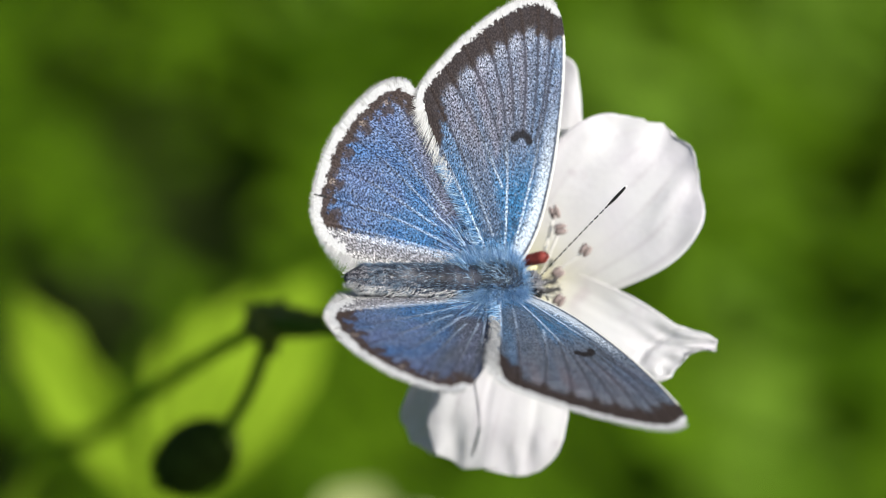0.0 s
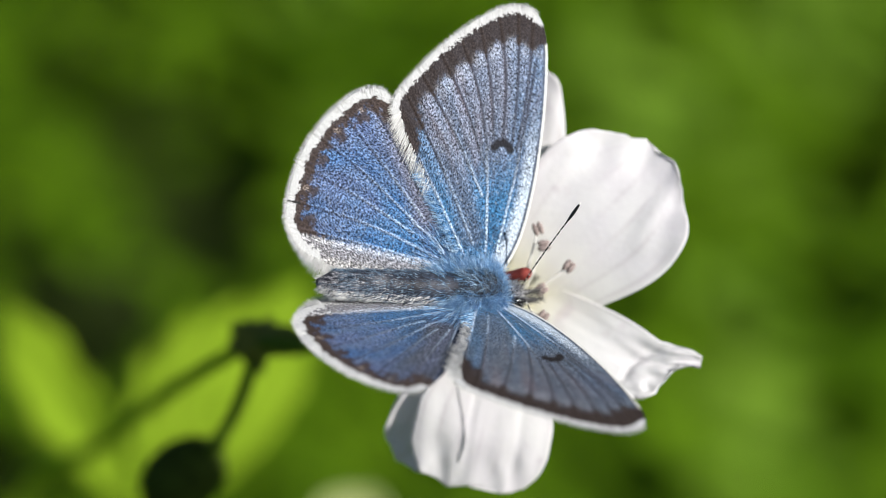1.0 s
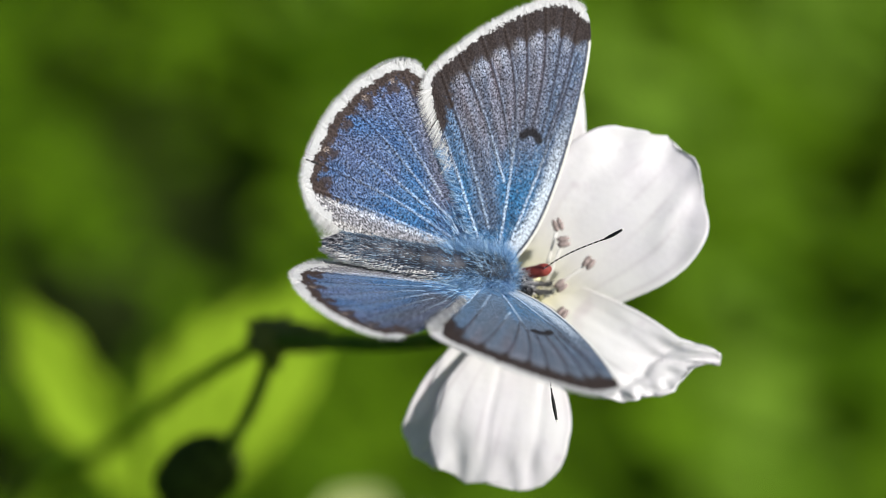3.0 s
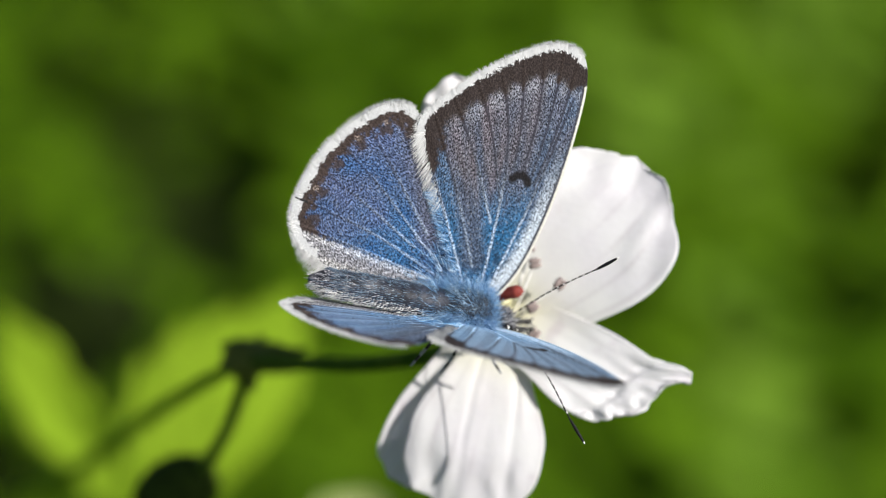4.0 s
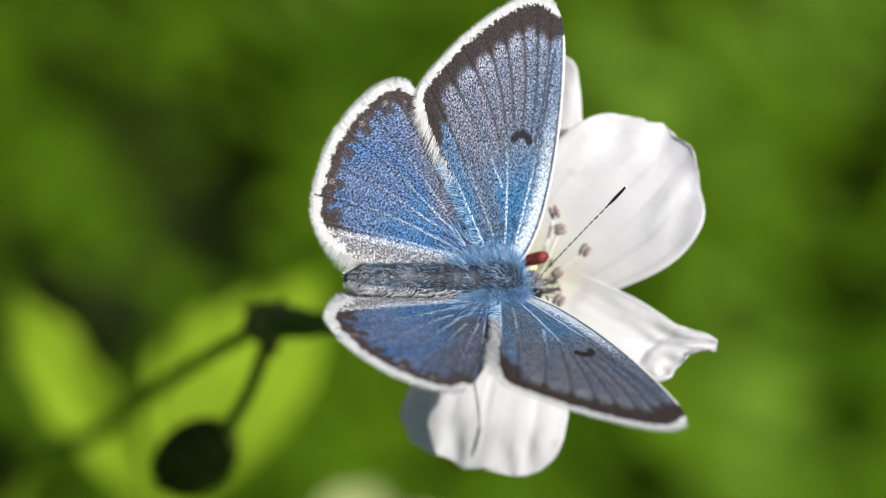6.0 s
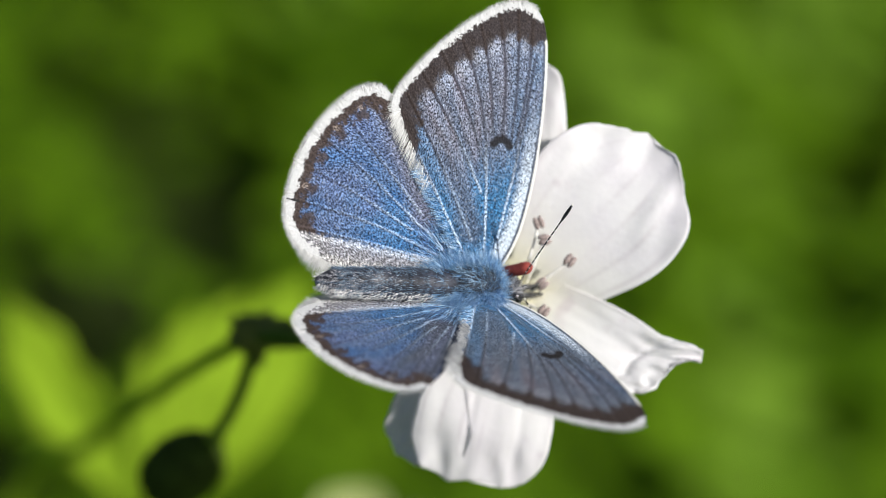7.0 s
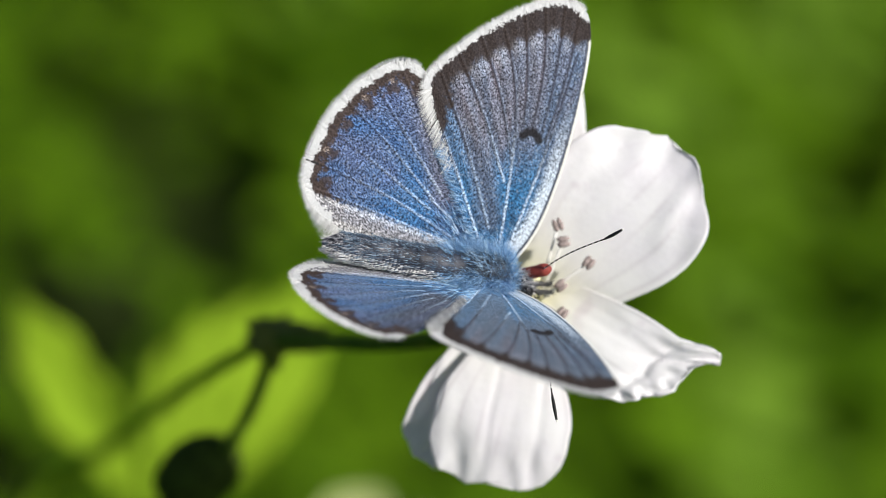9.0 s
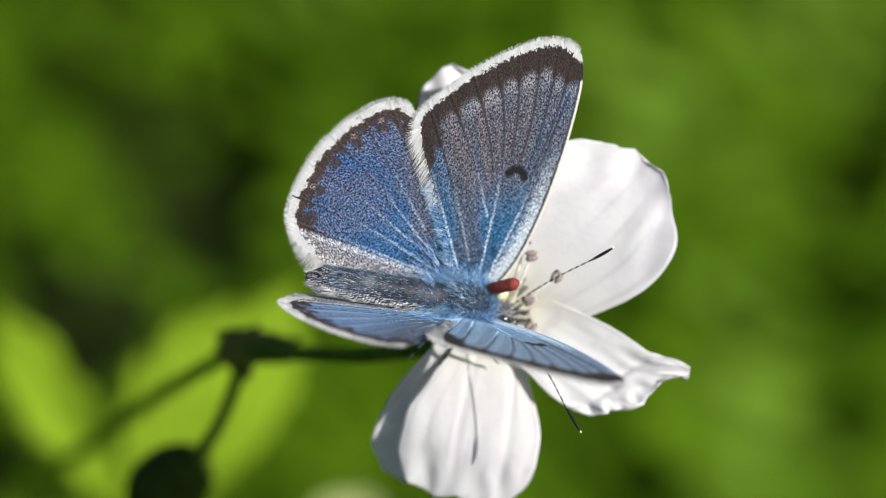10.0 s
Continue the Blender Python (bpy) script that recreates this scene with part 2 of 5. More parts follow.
# background light and dark put into leaf density and paleness: patches by where, how wide, and how much more or less
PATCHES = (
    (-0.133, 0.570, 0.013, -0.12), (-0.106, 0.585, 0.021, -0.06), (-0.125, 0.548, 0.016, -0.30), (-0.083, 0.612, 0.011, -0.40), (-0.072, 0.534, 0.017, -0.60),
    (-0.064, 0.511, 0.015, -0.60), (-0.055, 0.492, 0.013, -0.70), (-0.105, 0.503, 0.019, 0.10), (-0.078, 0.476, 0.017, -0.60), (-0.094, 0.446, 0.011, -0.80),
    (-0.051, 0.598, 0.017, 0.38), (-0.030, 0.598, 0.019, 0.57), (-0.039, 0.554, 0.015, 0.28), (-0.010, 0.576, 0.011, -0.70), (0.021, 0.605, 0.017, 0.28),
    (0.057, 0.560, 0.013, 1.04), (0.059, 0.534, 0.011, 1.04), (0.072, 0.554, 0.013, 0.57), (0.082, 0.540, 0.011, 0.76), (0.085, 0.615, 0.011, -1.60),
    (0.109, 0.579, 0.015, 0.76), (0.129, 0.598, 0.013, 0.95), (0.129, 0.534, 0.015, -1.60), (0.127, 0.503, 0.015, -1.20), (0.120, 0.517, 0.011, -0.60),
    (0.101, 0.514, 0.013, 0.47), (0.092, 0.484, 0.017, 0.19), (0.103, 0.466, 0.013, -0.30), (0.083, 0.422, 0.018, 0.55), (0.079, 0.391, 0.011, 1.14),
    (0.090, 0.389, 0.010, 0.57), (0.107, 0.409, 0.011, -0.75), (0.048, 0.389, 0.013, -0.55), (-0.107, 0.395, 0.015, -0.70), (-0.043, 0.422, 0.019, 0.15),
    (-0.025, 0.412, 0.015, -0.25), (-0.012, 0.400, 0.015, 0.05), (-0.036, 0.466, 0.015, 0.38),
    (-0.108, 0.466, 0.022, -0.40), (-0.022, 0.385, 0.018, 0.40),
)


def blade(verts, faces, foot, heading, length, width, rise):
    """One bent leaf of the meadow, four pairs of quads long."""
    side = Vector((-heading.y, heading.x, 0)) * width
    start = len(verts)
    for i in range(5):
        u = i / 4
        p = foot + heading * length * u + Vector((0, 0, rise * (u - 0.55 * u * u)))
        w = math.sin(math.pi * (0.08 + 0.88 * u)) ** 0.8
        for k in (-1, 0, 1):
            verts.append(p + side * w * k + Vector((0, 0, 0.18 * width * w * abs(k))))
    for i in range(4):
        a = start + 3 * i
        faces.append((a, a + 1, a + 4, a + 3))
        faces.append((a + 1, a + 2, a + 5, a + 4))


def meadow():
    rng = random.Random(7)
    verts, faces, kinds = [], [], []

    def grow(x, y, z, size, pale=0):
        w, long = rng.uniform(0, 2 * math.pi), size * rng.uniform(0.6, 1.4)
        blade(verts, faces, Vector((x, y, z)), Vector((math.cos(w), math.sin(w), 0)), long, long * rng.uniform(0.2, 0.34), long * rng.uniform(0.0, 0.8))
        kinds.extend([pale] * 8)

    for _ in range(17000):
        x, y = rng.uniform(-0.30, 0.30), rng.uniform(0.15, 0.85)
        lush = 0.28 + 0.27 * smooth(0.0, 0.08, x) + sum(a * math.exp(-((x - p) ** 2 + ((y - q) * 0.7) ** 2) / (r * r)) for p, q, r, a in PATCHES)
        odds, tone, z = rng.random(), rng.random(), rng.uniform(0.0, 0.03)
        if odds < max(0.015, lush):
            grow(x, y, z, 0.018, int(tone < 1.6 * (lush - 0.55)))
    for _ in range(9000):
        r, w = 5.0 * rng.random() ** 1.5, rng.uniform(0, 2 * math.pi)
        x, y = r * math.cos(w), 0.45 + r * math.sin(w)
        if abs(x) < 0.32 and 0.13 < y < 0.87:
            continue
        if noise.noise(Vector((x * 1.6, y * 1.6, 0.0))) + 0.5 * noise.noise(Vector((x * 5, y * 5, 3.0))) > -0.25:
            grow(x, y, rng.uniform(0.0, 0.05), 0.04)
    me = bpy.data.meshes.new("meadow_plants")
    me.from_pydata(verts, [], faces)
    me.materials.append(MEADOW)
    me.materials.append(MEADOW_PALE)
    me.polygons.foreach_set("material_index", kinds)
    me.shade_smooth()
    tagged(new("meadow_plants", me), "low sunlit green meadow leaves growing from the ground", "plants", kind="stuff")


# ---- the flower ----
FLOWER_AT = (4.2, -3.5, -5.5)


def on_flower(x, y, z):
    return mm(x - FLOWER_AT[0], y - FLOWER_AT[1], z - FLOWER_AT[2])


def petal(flower, base, tip, half, bow, cup, folds, ruffle, seed, roll=0.0, lip=0.0, notch=0.0, skew=0.0, blunt=2.5, crimp=0.0, wavy=0.05, rim=0.0, foot=0.30, creases=(), skin=None):
    """A broad, wedge-based petal from base to tip. bow lifts its middle, cup its sides; folds run along it; the end is ruffled and may curl over by lip."""
    a, b = on_flower(*base), on_flower(*tip)
    along = (b - a)
    length = along.length
    along.normalize()
    side = along.cross(Vector((0, 0, 1))).normalized()
    side = Matrix.Rotation(radians(roll), 3, along) @ side
    out = side.cross(along)
    rows, us, vs = 56, [], []
    grid = []
    for i in range(rows):
        u = 1 - (1 - i / (rows - 1)) ** 1.35
        wide = half * (foot + (1 - foot) * smooth(0, 0.60, u)) if u < 0.6 else half * max(0.0, 1 - ((u - 0.6) / 0.4) ** blunt) ** (1.05 / blunt)
        line = []
        for k in range(41):
            v = k / 20 - 1
            w = v * wide / half
            n1 = noise.noise(Vector((u * 2.2, w * 1.6, seed)))
            n2 = noise.noise(Vector((u * 5.0, w * 4.5, seed + 9)))
            edge = smooth(0.45, 1.0, u)
            far = length * u * (1 + edge * (wavy * noise.noise(Vector((w * 3.1, seed, 3))) + 0.022 * u ** 6 * noise.noise(Vector((w * 9.0, seed, 6)))) - notch * edge * math.exp(-(w * 5) ** 2) + skew * w * u)
            lift = bow * math.sin(math.pi * u) + cup * w * w + folds * math.sin(5.5 * w + seed) * u * (1 - 0.7 * u ** 4) + ruffle * (0.6 * n1 + 0.5 * n2) * (0.2 + edge * (0.4 + abs(v)))
            lift += crimp * smooth(0.72, 1.0, u) * noise.noise(Vector((u * 4.0, w * 4.2, seed + 4))) * 1.5
            lift -= sum(0.10 * math.exp(-((w - at - 0.15 * math.sin(2.5 * u + at * 9)) / 0.04) ** 2) * math.sin(math.pi * min(1.0, 0.15 + 0.8 * u)) for at in creases)
            turn = lip * smooth(0.62, 1.0, u) ** 1.5
            aside = 0.0
            if rim and u > 0.72:
                # past a crease the end turns up into a crumpled lip, longest at one corner
                curl = (u - 0.72) / 0.28
                crumple = noise.noise(Vector((w * 3.4, u * 5.0, seed))) + 0.7 * noise.noise(Vector((w * 8.5, u * 11.0, seed + 3)))
                lift += rim * curl * (1.0 + 0.75 * crumple) - 0.22 * math.exp(-((curl - 0.12 - 0.10 * math.sin(4.0 * w)) / 0.10) ** 2)
                far += (0.9 * smooth(-0.2, -1.0, w) - 0.5) * curl * MM + 0.35 * curl * crumple * MM
                aside = -1.6 * curl * smooth(0.5, -0.6, v)
            p = a + along * (far - abs(turn) * 0.45 * MM) + side * (aside * MM + v * wide * (1 + 0.045 * edge * noise.noise(Vector((u * 8.0, 2.0 * v, seed)))) * MM) + out * ((lift + turn) * MM)
            line.append(p)
            us.append(u)
            vs.append(v)
        grid.append(line)
    bm = bmesh.new()
    sheet(bm, grid)
    ob = part("petal", bm, skin or PETAL, flower)
    heart = ob.data.attributes.new("heart", "FLOAT", "POINT")
    vein = ob.data.attributes.new("vein", "FLOAT", "POINT")
    heart.data.foreach_set("value", us)
    vein.data.foreach_set("value", [max(0.0, math.cos(v * 6.5 * math.pi + 0.5 * math.sin(4 * u))) ** 24 * math.sin(math.pi * u) for u, v in zip(us, vs)])
    thick = ob.modifiers.new("thickness", "SOLIDIFY")
    thick.thickness, thick.offset = 0.11 * MM, -1
    return ob


def stamen(flower, foot, head, turn):
    a, b = on_flower(*foot), on_flower(*head)
    mid = (a + b) / 2 + Vector((0, 0, 0.5 * MM))
    ob = part("stamen", tube(bmesh.new(), spline((a, mid, b), 6), [0.12 * MM] * 7 + [0.07 * MM] * 6, 8), CREAM, flower, "cream filament with a dull mauve anther")
    bm = bmesh.new()
    for s in (-1, 1):
        blob(bm, b + Matrix.Rotation(turn, 3, "Z") @ mm(0, 0.16 * s, 0.12), (0.42 * MM, 0.19 * MM, 0.20 * MM), Matrix.Rotation(turn, 3, "Z"), 14, 10, 0.2, 3)
    part("anther", bm, ANTHER, ob, "shrivelled mauve-grey anther")


def flower_head():
    flower = tagged(new("geranium_flower"), "white cranesbill flower on a green stalk with a drooping bud", "flower")
    petal(flower, (4.9, -3.0, -5.8), (13.9, 6.0, -3.8), 5.35, 0.5, 0.6, 0.10, 0.6, 2.3, lip=-0.25, blunt=2.15, wavy=0.05, crimp=0.18, foot=0.62)
    petal(flower, (4.9, -3.4, -5.8), (14.0, -9.4, -4.6), 2.9, 0.5, 0.3, 0.15, 0.6, 7.1, skew=-0.20, blunt=3.2, rim=0.75, foot=0.70)
    petal(flower, (4.1, -4.6, -6.0), (1.65, -15.6, -6.6), 4.45, 0.8, -0.25, 0.08, 0.45, 4.4, lip=-0.25, notch=0.02, blunt=3.6, crimp=0.14, foot=0.45, creases=(-0.40, 0.05))
    petal(flower, (3.2, -4.2, -6.6), (-1.9, -14.7, -8.7), 3.3, 0.6, 0.0, 0.4, 0.9, 12.7, roll=-12, lip=-0.4, blunt=3.0, crimp=0.5, foot=0.55, creases=(-0.1, 0.4))
    petal(flower, (4.1, -2.6, -6.4), (3.2, 12.2, -6.0), 4.4, -0.5, 0.3, 0.15, 0.7, 5.6, notch=0.04, blunt=4.0, crimp=0.3)
    for head, turn in (((6.0, 1.27, -3.2), 1.9), ((6.35, 0.22, -3.0), 0.1), ((7.95, -1.1, -3.1), 0.9), ((6.2, -2.55, -3.0), 0.6), ((6.3, -4.3, -3.2), 0.9)):
        stamen(flower, (4.6 + 0.06 * head[0], -3.1 + 0.15 * head[1], -5.2), head, turn)
    # the pistil: a pale column that ends in a closed red stigma
    p = [on_flower(*q) for q in ((4.2, -3.4, -5.4), (4.3, -2.7, -4.0), (4.4, -2.0, -2.6))]
    pistil = part("pistil", tube(bmesh.new(), spline(p, 6), [0.75 * MM] * 5 + [0.5 * MM] * 8, 12), YELLOW, flower, "pale yellow column with a red tip")
    bm = bmesh.new()
    s = [on_flower(*q) for q in ((3.6, -1.9, -2.3), (4.5, -1.7, -1.5), (5.5, -1.45, -0.9))]
    tube(bm, spline(s, 8), [0.28 * MM, 0.33 * MM, 0.37 * MM] + [0.40 * MM] * 8 + [0.42 * MM] * 3 + [0.38 * MM, 0.30 * MM, 0.15 * MM], 12)
    part("stigma", bm, STIGMA, pistil, "dark red blunt stigma")
    bm = bmesh.new()
    blob(bm, on_flower(4.2, -3.6, -6.6), (1.5 * MM, 1.5 * MM, 1.2 * MM), None, 20, 14, 0.08, 2)
    part("receptacle", bm, STALK, flower, "green cup under the petals")
    # stalks
    joint = (-14.0, -6.8, -30.0)
    way = spline([on_flower(*q) for q in ((4.2, -3.8, -7.2), (1.0, -5.6, -11.0), (-5.5, -6.8, -20.0), joint)], 10)
    bm = tube(bmesh.new(), way, [0.55 * MM] * len(way), 10)
    for _ in range(260):
        q = random.choice(way) + Vector((random.uniform(-1, 1), random.uniform(-1, 1), random.uniform(-1, 1))) * 0.35 * MM
        hair(bm, q, Vector((random.uniform(-1, 1), random.uniform(-1, 1), random.uniform(-1, 1))).normalized(), 0.7 * MM, 0.02 * MM, Vector())
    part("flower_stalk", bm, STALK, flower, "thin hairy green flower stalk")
    bm = bmesh.new()
    blob(bm, on_flower(*joint), (1.7 * MM, 1.5 * MM, 1.3 * MM), None, 16, 12, 0.35, 1.5)
    blob(bm, on_flower(-11.9, -6.5, -29.0), (1.6 * MM, 1.0 * MM, 1.0 * MM), None, 16, 12, 0.35, 1.5)
    for tip in ((-12.6, -5.0, -30.6), (-15.6, -5.5, -29.0), (-9.4, -6.0, -27.6), (-13.4, -9.2, -31.0), (-10.2, -7.6, -29.2)):
        tube(bm, spline([on_flower(*joint), on_flower(*tip)], 5), [0.9 * MM, 0.9 * MM, 0.8 * MM, 0.6 * MM, 0.4 * MM, 0.15 * MM], 7)
    part("stalk_node", bm, NODE, flower, "swollen brownish green joint with small bracts")
    ground_end = ((-60.0, -120.0, -160.0), (-66.0, -305.0, -268.0))
    way = spline([on_flower(*q) for q in (joint, (-21.8, -11.2, -48.0), (-31.9, -18.1, -74.0), (-42.7, -25.1, -100.0), (-54.8, -54.8, -125.0)) + ground_end], 12)
    part("stem", tube(bmesh.new(), way, [0.50 * MM + 0.8 * MM * i / len(way) for i in range(len(way))], 12), STEM, flower, "long green stem down to the ground")
    way = spline([on_flower(*q) for q in (joint, (-14.3, -9.1, -31.0), (-15.6, -12.3, -32.0), (-17.4, -15.1, -34.0))], 8)
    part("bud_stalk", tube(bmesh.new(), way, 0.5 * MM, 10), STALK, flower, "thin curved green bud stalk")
    bm = bmesh.new()
    lean = Matrix.Rotation(radians(38), 3, "Z")
    heart_at = on_flower(-19.7, -17.1, -36.0)
    blob(bm, heart_at, (3.5 * MM, 2.6 * MM, 2.6 * MM), lean, 24, 18, 0.06, 2)
    bud = part("bud", bm, BUD, flower, "green closed drooping bud, its shade put into the colour")
    for k in range(5):
        w = 2 * math.pi * k / 5 + 0.4
        bm = bmesh.new()
        grid = []
        for i in range(9):
            u = i / 8
            line = []
            for j in range(5):
                v = (j / 2 - 1) * 0.66 * math.sin(math.pi * (0.12 + 0.8 * u))
                around = w + v
                x = 3.6 * math.cos(math.pi * (0.03 + 0.95 * u))
                r = 2.7 * math.sin(math.pi * (0.03 + 0.95 * u)) * (1 + 0.05 * math.cos(v * 3))
                line.append(heart_at + lean @ mm(x, r * math.cos(around), r * math.sin(around)))
            grid.append(line)
        sheet(bm, grid)
        for _ in range(60):
            q = random.choice(random.choice(grid))
            hair(bm, q, (q - heart_at).normalized(), 0.8 * MM, 0.025 * MM, Vector())
        part("sepal", bm, BUD, bud)
    return flower


def low_flower():
    """A second flower, lower down and far out of focus."""
    bloom = tagged(new("low_flower"), "pale cream-white cranesbill flower low among the leaves", "flower")
    for k in range(5):
        w = 2 * math.pi * k / 5 + 0.5
        tip = (FLOWER_AT[0] + 11.0 * math.cos(w), FLOWER_AT[1] + 11.0 * math.sin(w), FLOWER_AT[2] + 1.5)
        petal(bloom, (FLOWER_AT[0] + 0.4 * math.cos(w), FLOWER_AT[1] + 0.4 * math.sin(w), FLOWER_AT[2]), tip, 4.2, 0.5, 0.4, 0.1, 0.5, 20.0 + k, blunt=3.0, skin=CREAM_PETAL)
    bm = bmesh.new()
    blob(bm, mm(0, 0, 0.6), (1.3 * MM, 1.3 * MM, 1.0 * MM), None, 16, 12, 0.1, 2)
    part("pistil", bm, YELLOW, bloom, "yellowish green centre")
    way = spline([mm(0, 0, -0.3), mm(-2, -12, -18), mm(-4, -110, -85), mm(-6, -290, -218)], 10)
    part("stem", tube(bmesh.new(), way, 0.7 * MM, 10), STALK, bloom, "thin green stem down to the ground")
    return bloom


def lobed_leaf():
    leaf = tagged(new("cranesbill_leaf"), "bright green deeply lobed cranesbill leaf below the flower", "leaf")
    origin = Vector((-30.3, -29.7, -110.0))
    lobes = (((-45.2, -5.0, -109.0), 3.4), ((-25.6, -6.6, -111.0), 4.5), ((-20.6, -4.7, -111.6), 5.2), ((-14.2, -3.0, -112.0), 5.2), ((-13.2, -8.6, -113.0), 3.0))
    for n, (tip, half) in enumerate(lobes):
        d = Vector(tip) - origin
        side = d.cross(Vector((0, 0, 1))).normalized()
        grid = []
        for i in range(25):
            u = i / 24
            w = half * (0.25 + 0.75 * smooth(0.05, 0.55, u)) * max(0.0, 1 - smooth(0.62, 1.0, u) ** 1.4) ** 0.6
            line = []
            for k in range(13):
                v = k / 6 - 1
                tooth = 1 + 0.13 * math.sin(u * 26 + n) * abs(v) ** 3
                z = -2.0 * u * u + 0.9 * abs(v) * w / half + 0.8 * noise.noise(Vector((u * 3, v * 2, n * 3.7)))
                line.append((d * u + side * v * w * tooth + Vector((0, 0, z))) * MM)
            grid.append(line)
        bm = bmesh.new()
        sheet(bm, grid)
        ob = part("lobe", bm, LEAF, leaf)
        thick = ob.modifiers.new("thickness", "SOLIDIFY")
        thick.thickness = 0.2 * MM
    way = spline([mm(0, 0, -0.2), mm(-4, -30, -30), mm(-9, -140, -80), mm(-12, -280, -145)], 10)
    part("leaf_stalk", tube(bmesh.new(), way, 0.8 * MM, 10), STALK, leaf, "thin green leaf stalk down to the ground")
    return leaf


# ---- the butterfly ----
HINGE = 1.06
FORE = ((2.0, 1.0), (3.35, 3.0), (4.2, 6.2), (4.7, 9.8), (4.92, 13.3), (4.86, 15.6), (4.4, 17.1), (3.45, 17.75), (2.2, 17.75), (0.55, 17.05),
        (-1.6, 15.6), (-3.4, 13.95), (-4.7, 12.5), (-5.2, 11.3), (-4.7, 9.4), (-2.6, 5.6), (0.0, 1.2))
HIND = ((0.6, 1.1), (-1.0, 5.2), (-3.6, 9.95), (-5.45, 12.15), (-7.0, 12.35), (-8.4, 11.5), (-9.8, 10.1), (-10.95, 8.2), (-11.6, 6.0), (-11.7, 4.3),
        (-11.1, 2.9), (-9.8, 2.0), (-8.0, 1.4), (-4.7, 1.2), (-1.5, 1.1))
FORE_ROOT, HIND_ROOT = Vector((1.3, 1.0)), Vector((-0.3, 1.05))
# where the veins meet the margin
FORE_VEINS = (((1.6, 1.2), (3.1, 8.0), (4.2, 14.5)), ((3.0, 8.8), (3.7, 13.0), (4.0, 17.2)), ((2.7, 9.3), (3.0, 13.0), (3.0, 17.7)),
              ((2.1, 9.5), (2.2, 13.5), (1.7, 17.5)), ((1.5, 9.4), (1.2, 13.0), (0.4, 17.0)), ((1.1, 8.9), (0.4, 12.5), (-0.9, 16.1)),
              ((1.0, 7.6), (-0.4, 11.5), (-2.2, 15.0)), ((0.8, 6.0), (-1.2, 10.0), (-3.5, 13.8)), ((0.3, 3.0), (-2.0, 8.0), (-4.5, 12.6)),
              ((1.2, 1.2), (1.15, 6.0), (1.0, 9.0)), ((0.2, 1.4), (-2.3, 6.2), (-4.7, 10.6)))
HIND_VEINS = (((-0.6, 1.6), (-2.6, 6.5), (-5.0, 11.4)), ((-2.2, 4.6), (-4.6, 8.6), (-6.9, 12.3)), ((-3.0, 4.6), (-6.0, 8.2), (-8.6, 11.3)),
              ((-3.4, 4.2), (-6.8, 7.2), (-10.1, 9.7)), ((-3.6, 3.6), (-7.4, 5.9), (-11.1, 7.8)), ((-1.0, 1.6), (-6.0, 3.9), (-11.6, 5.6)),
              ((-1.0, 1.4), (-6.0, 2.7), (-11.4, 3.9)), ((-0.8, 1.4), (-2.2, 3.2), (-3.6, 4.2)))
FORE_ENDS, HIND_ENDS = [v[-1] for v in FORE_VEINS], [v[-1] for v in HIND_VEINS[:7]]


def from_line(points, a, b):
    """How far the points lie from the stretch a-b, and where along it."""
    d = b - a
    t = np.clip(((points - a) @ d) / (d @ d), 0, 1)
    return np.linalg.norm(points - (a + t[:, None] * d), axis=1), t


def from_vein(points, vein):
    """How far the points lie from a vein's curve."""
    curve = np.array([q[:2] for q in spline([(*q, 0) for q in vein], 5)])
    return np.min([from_line(points, a, b)[0] for a, b in zip(curve, curve[1:])], axis=0)


def ease(a, b, x):
    t = np.clip((x - a) / (b - a), 0, 1)
    return t * t * (3 - 2 * t)


def mixed(a, b, f):
    return a + (np.asarray(b) - a) * f[:, None]


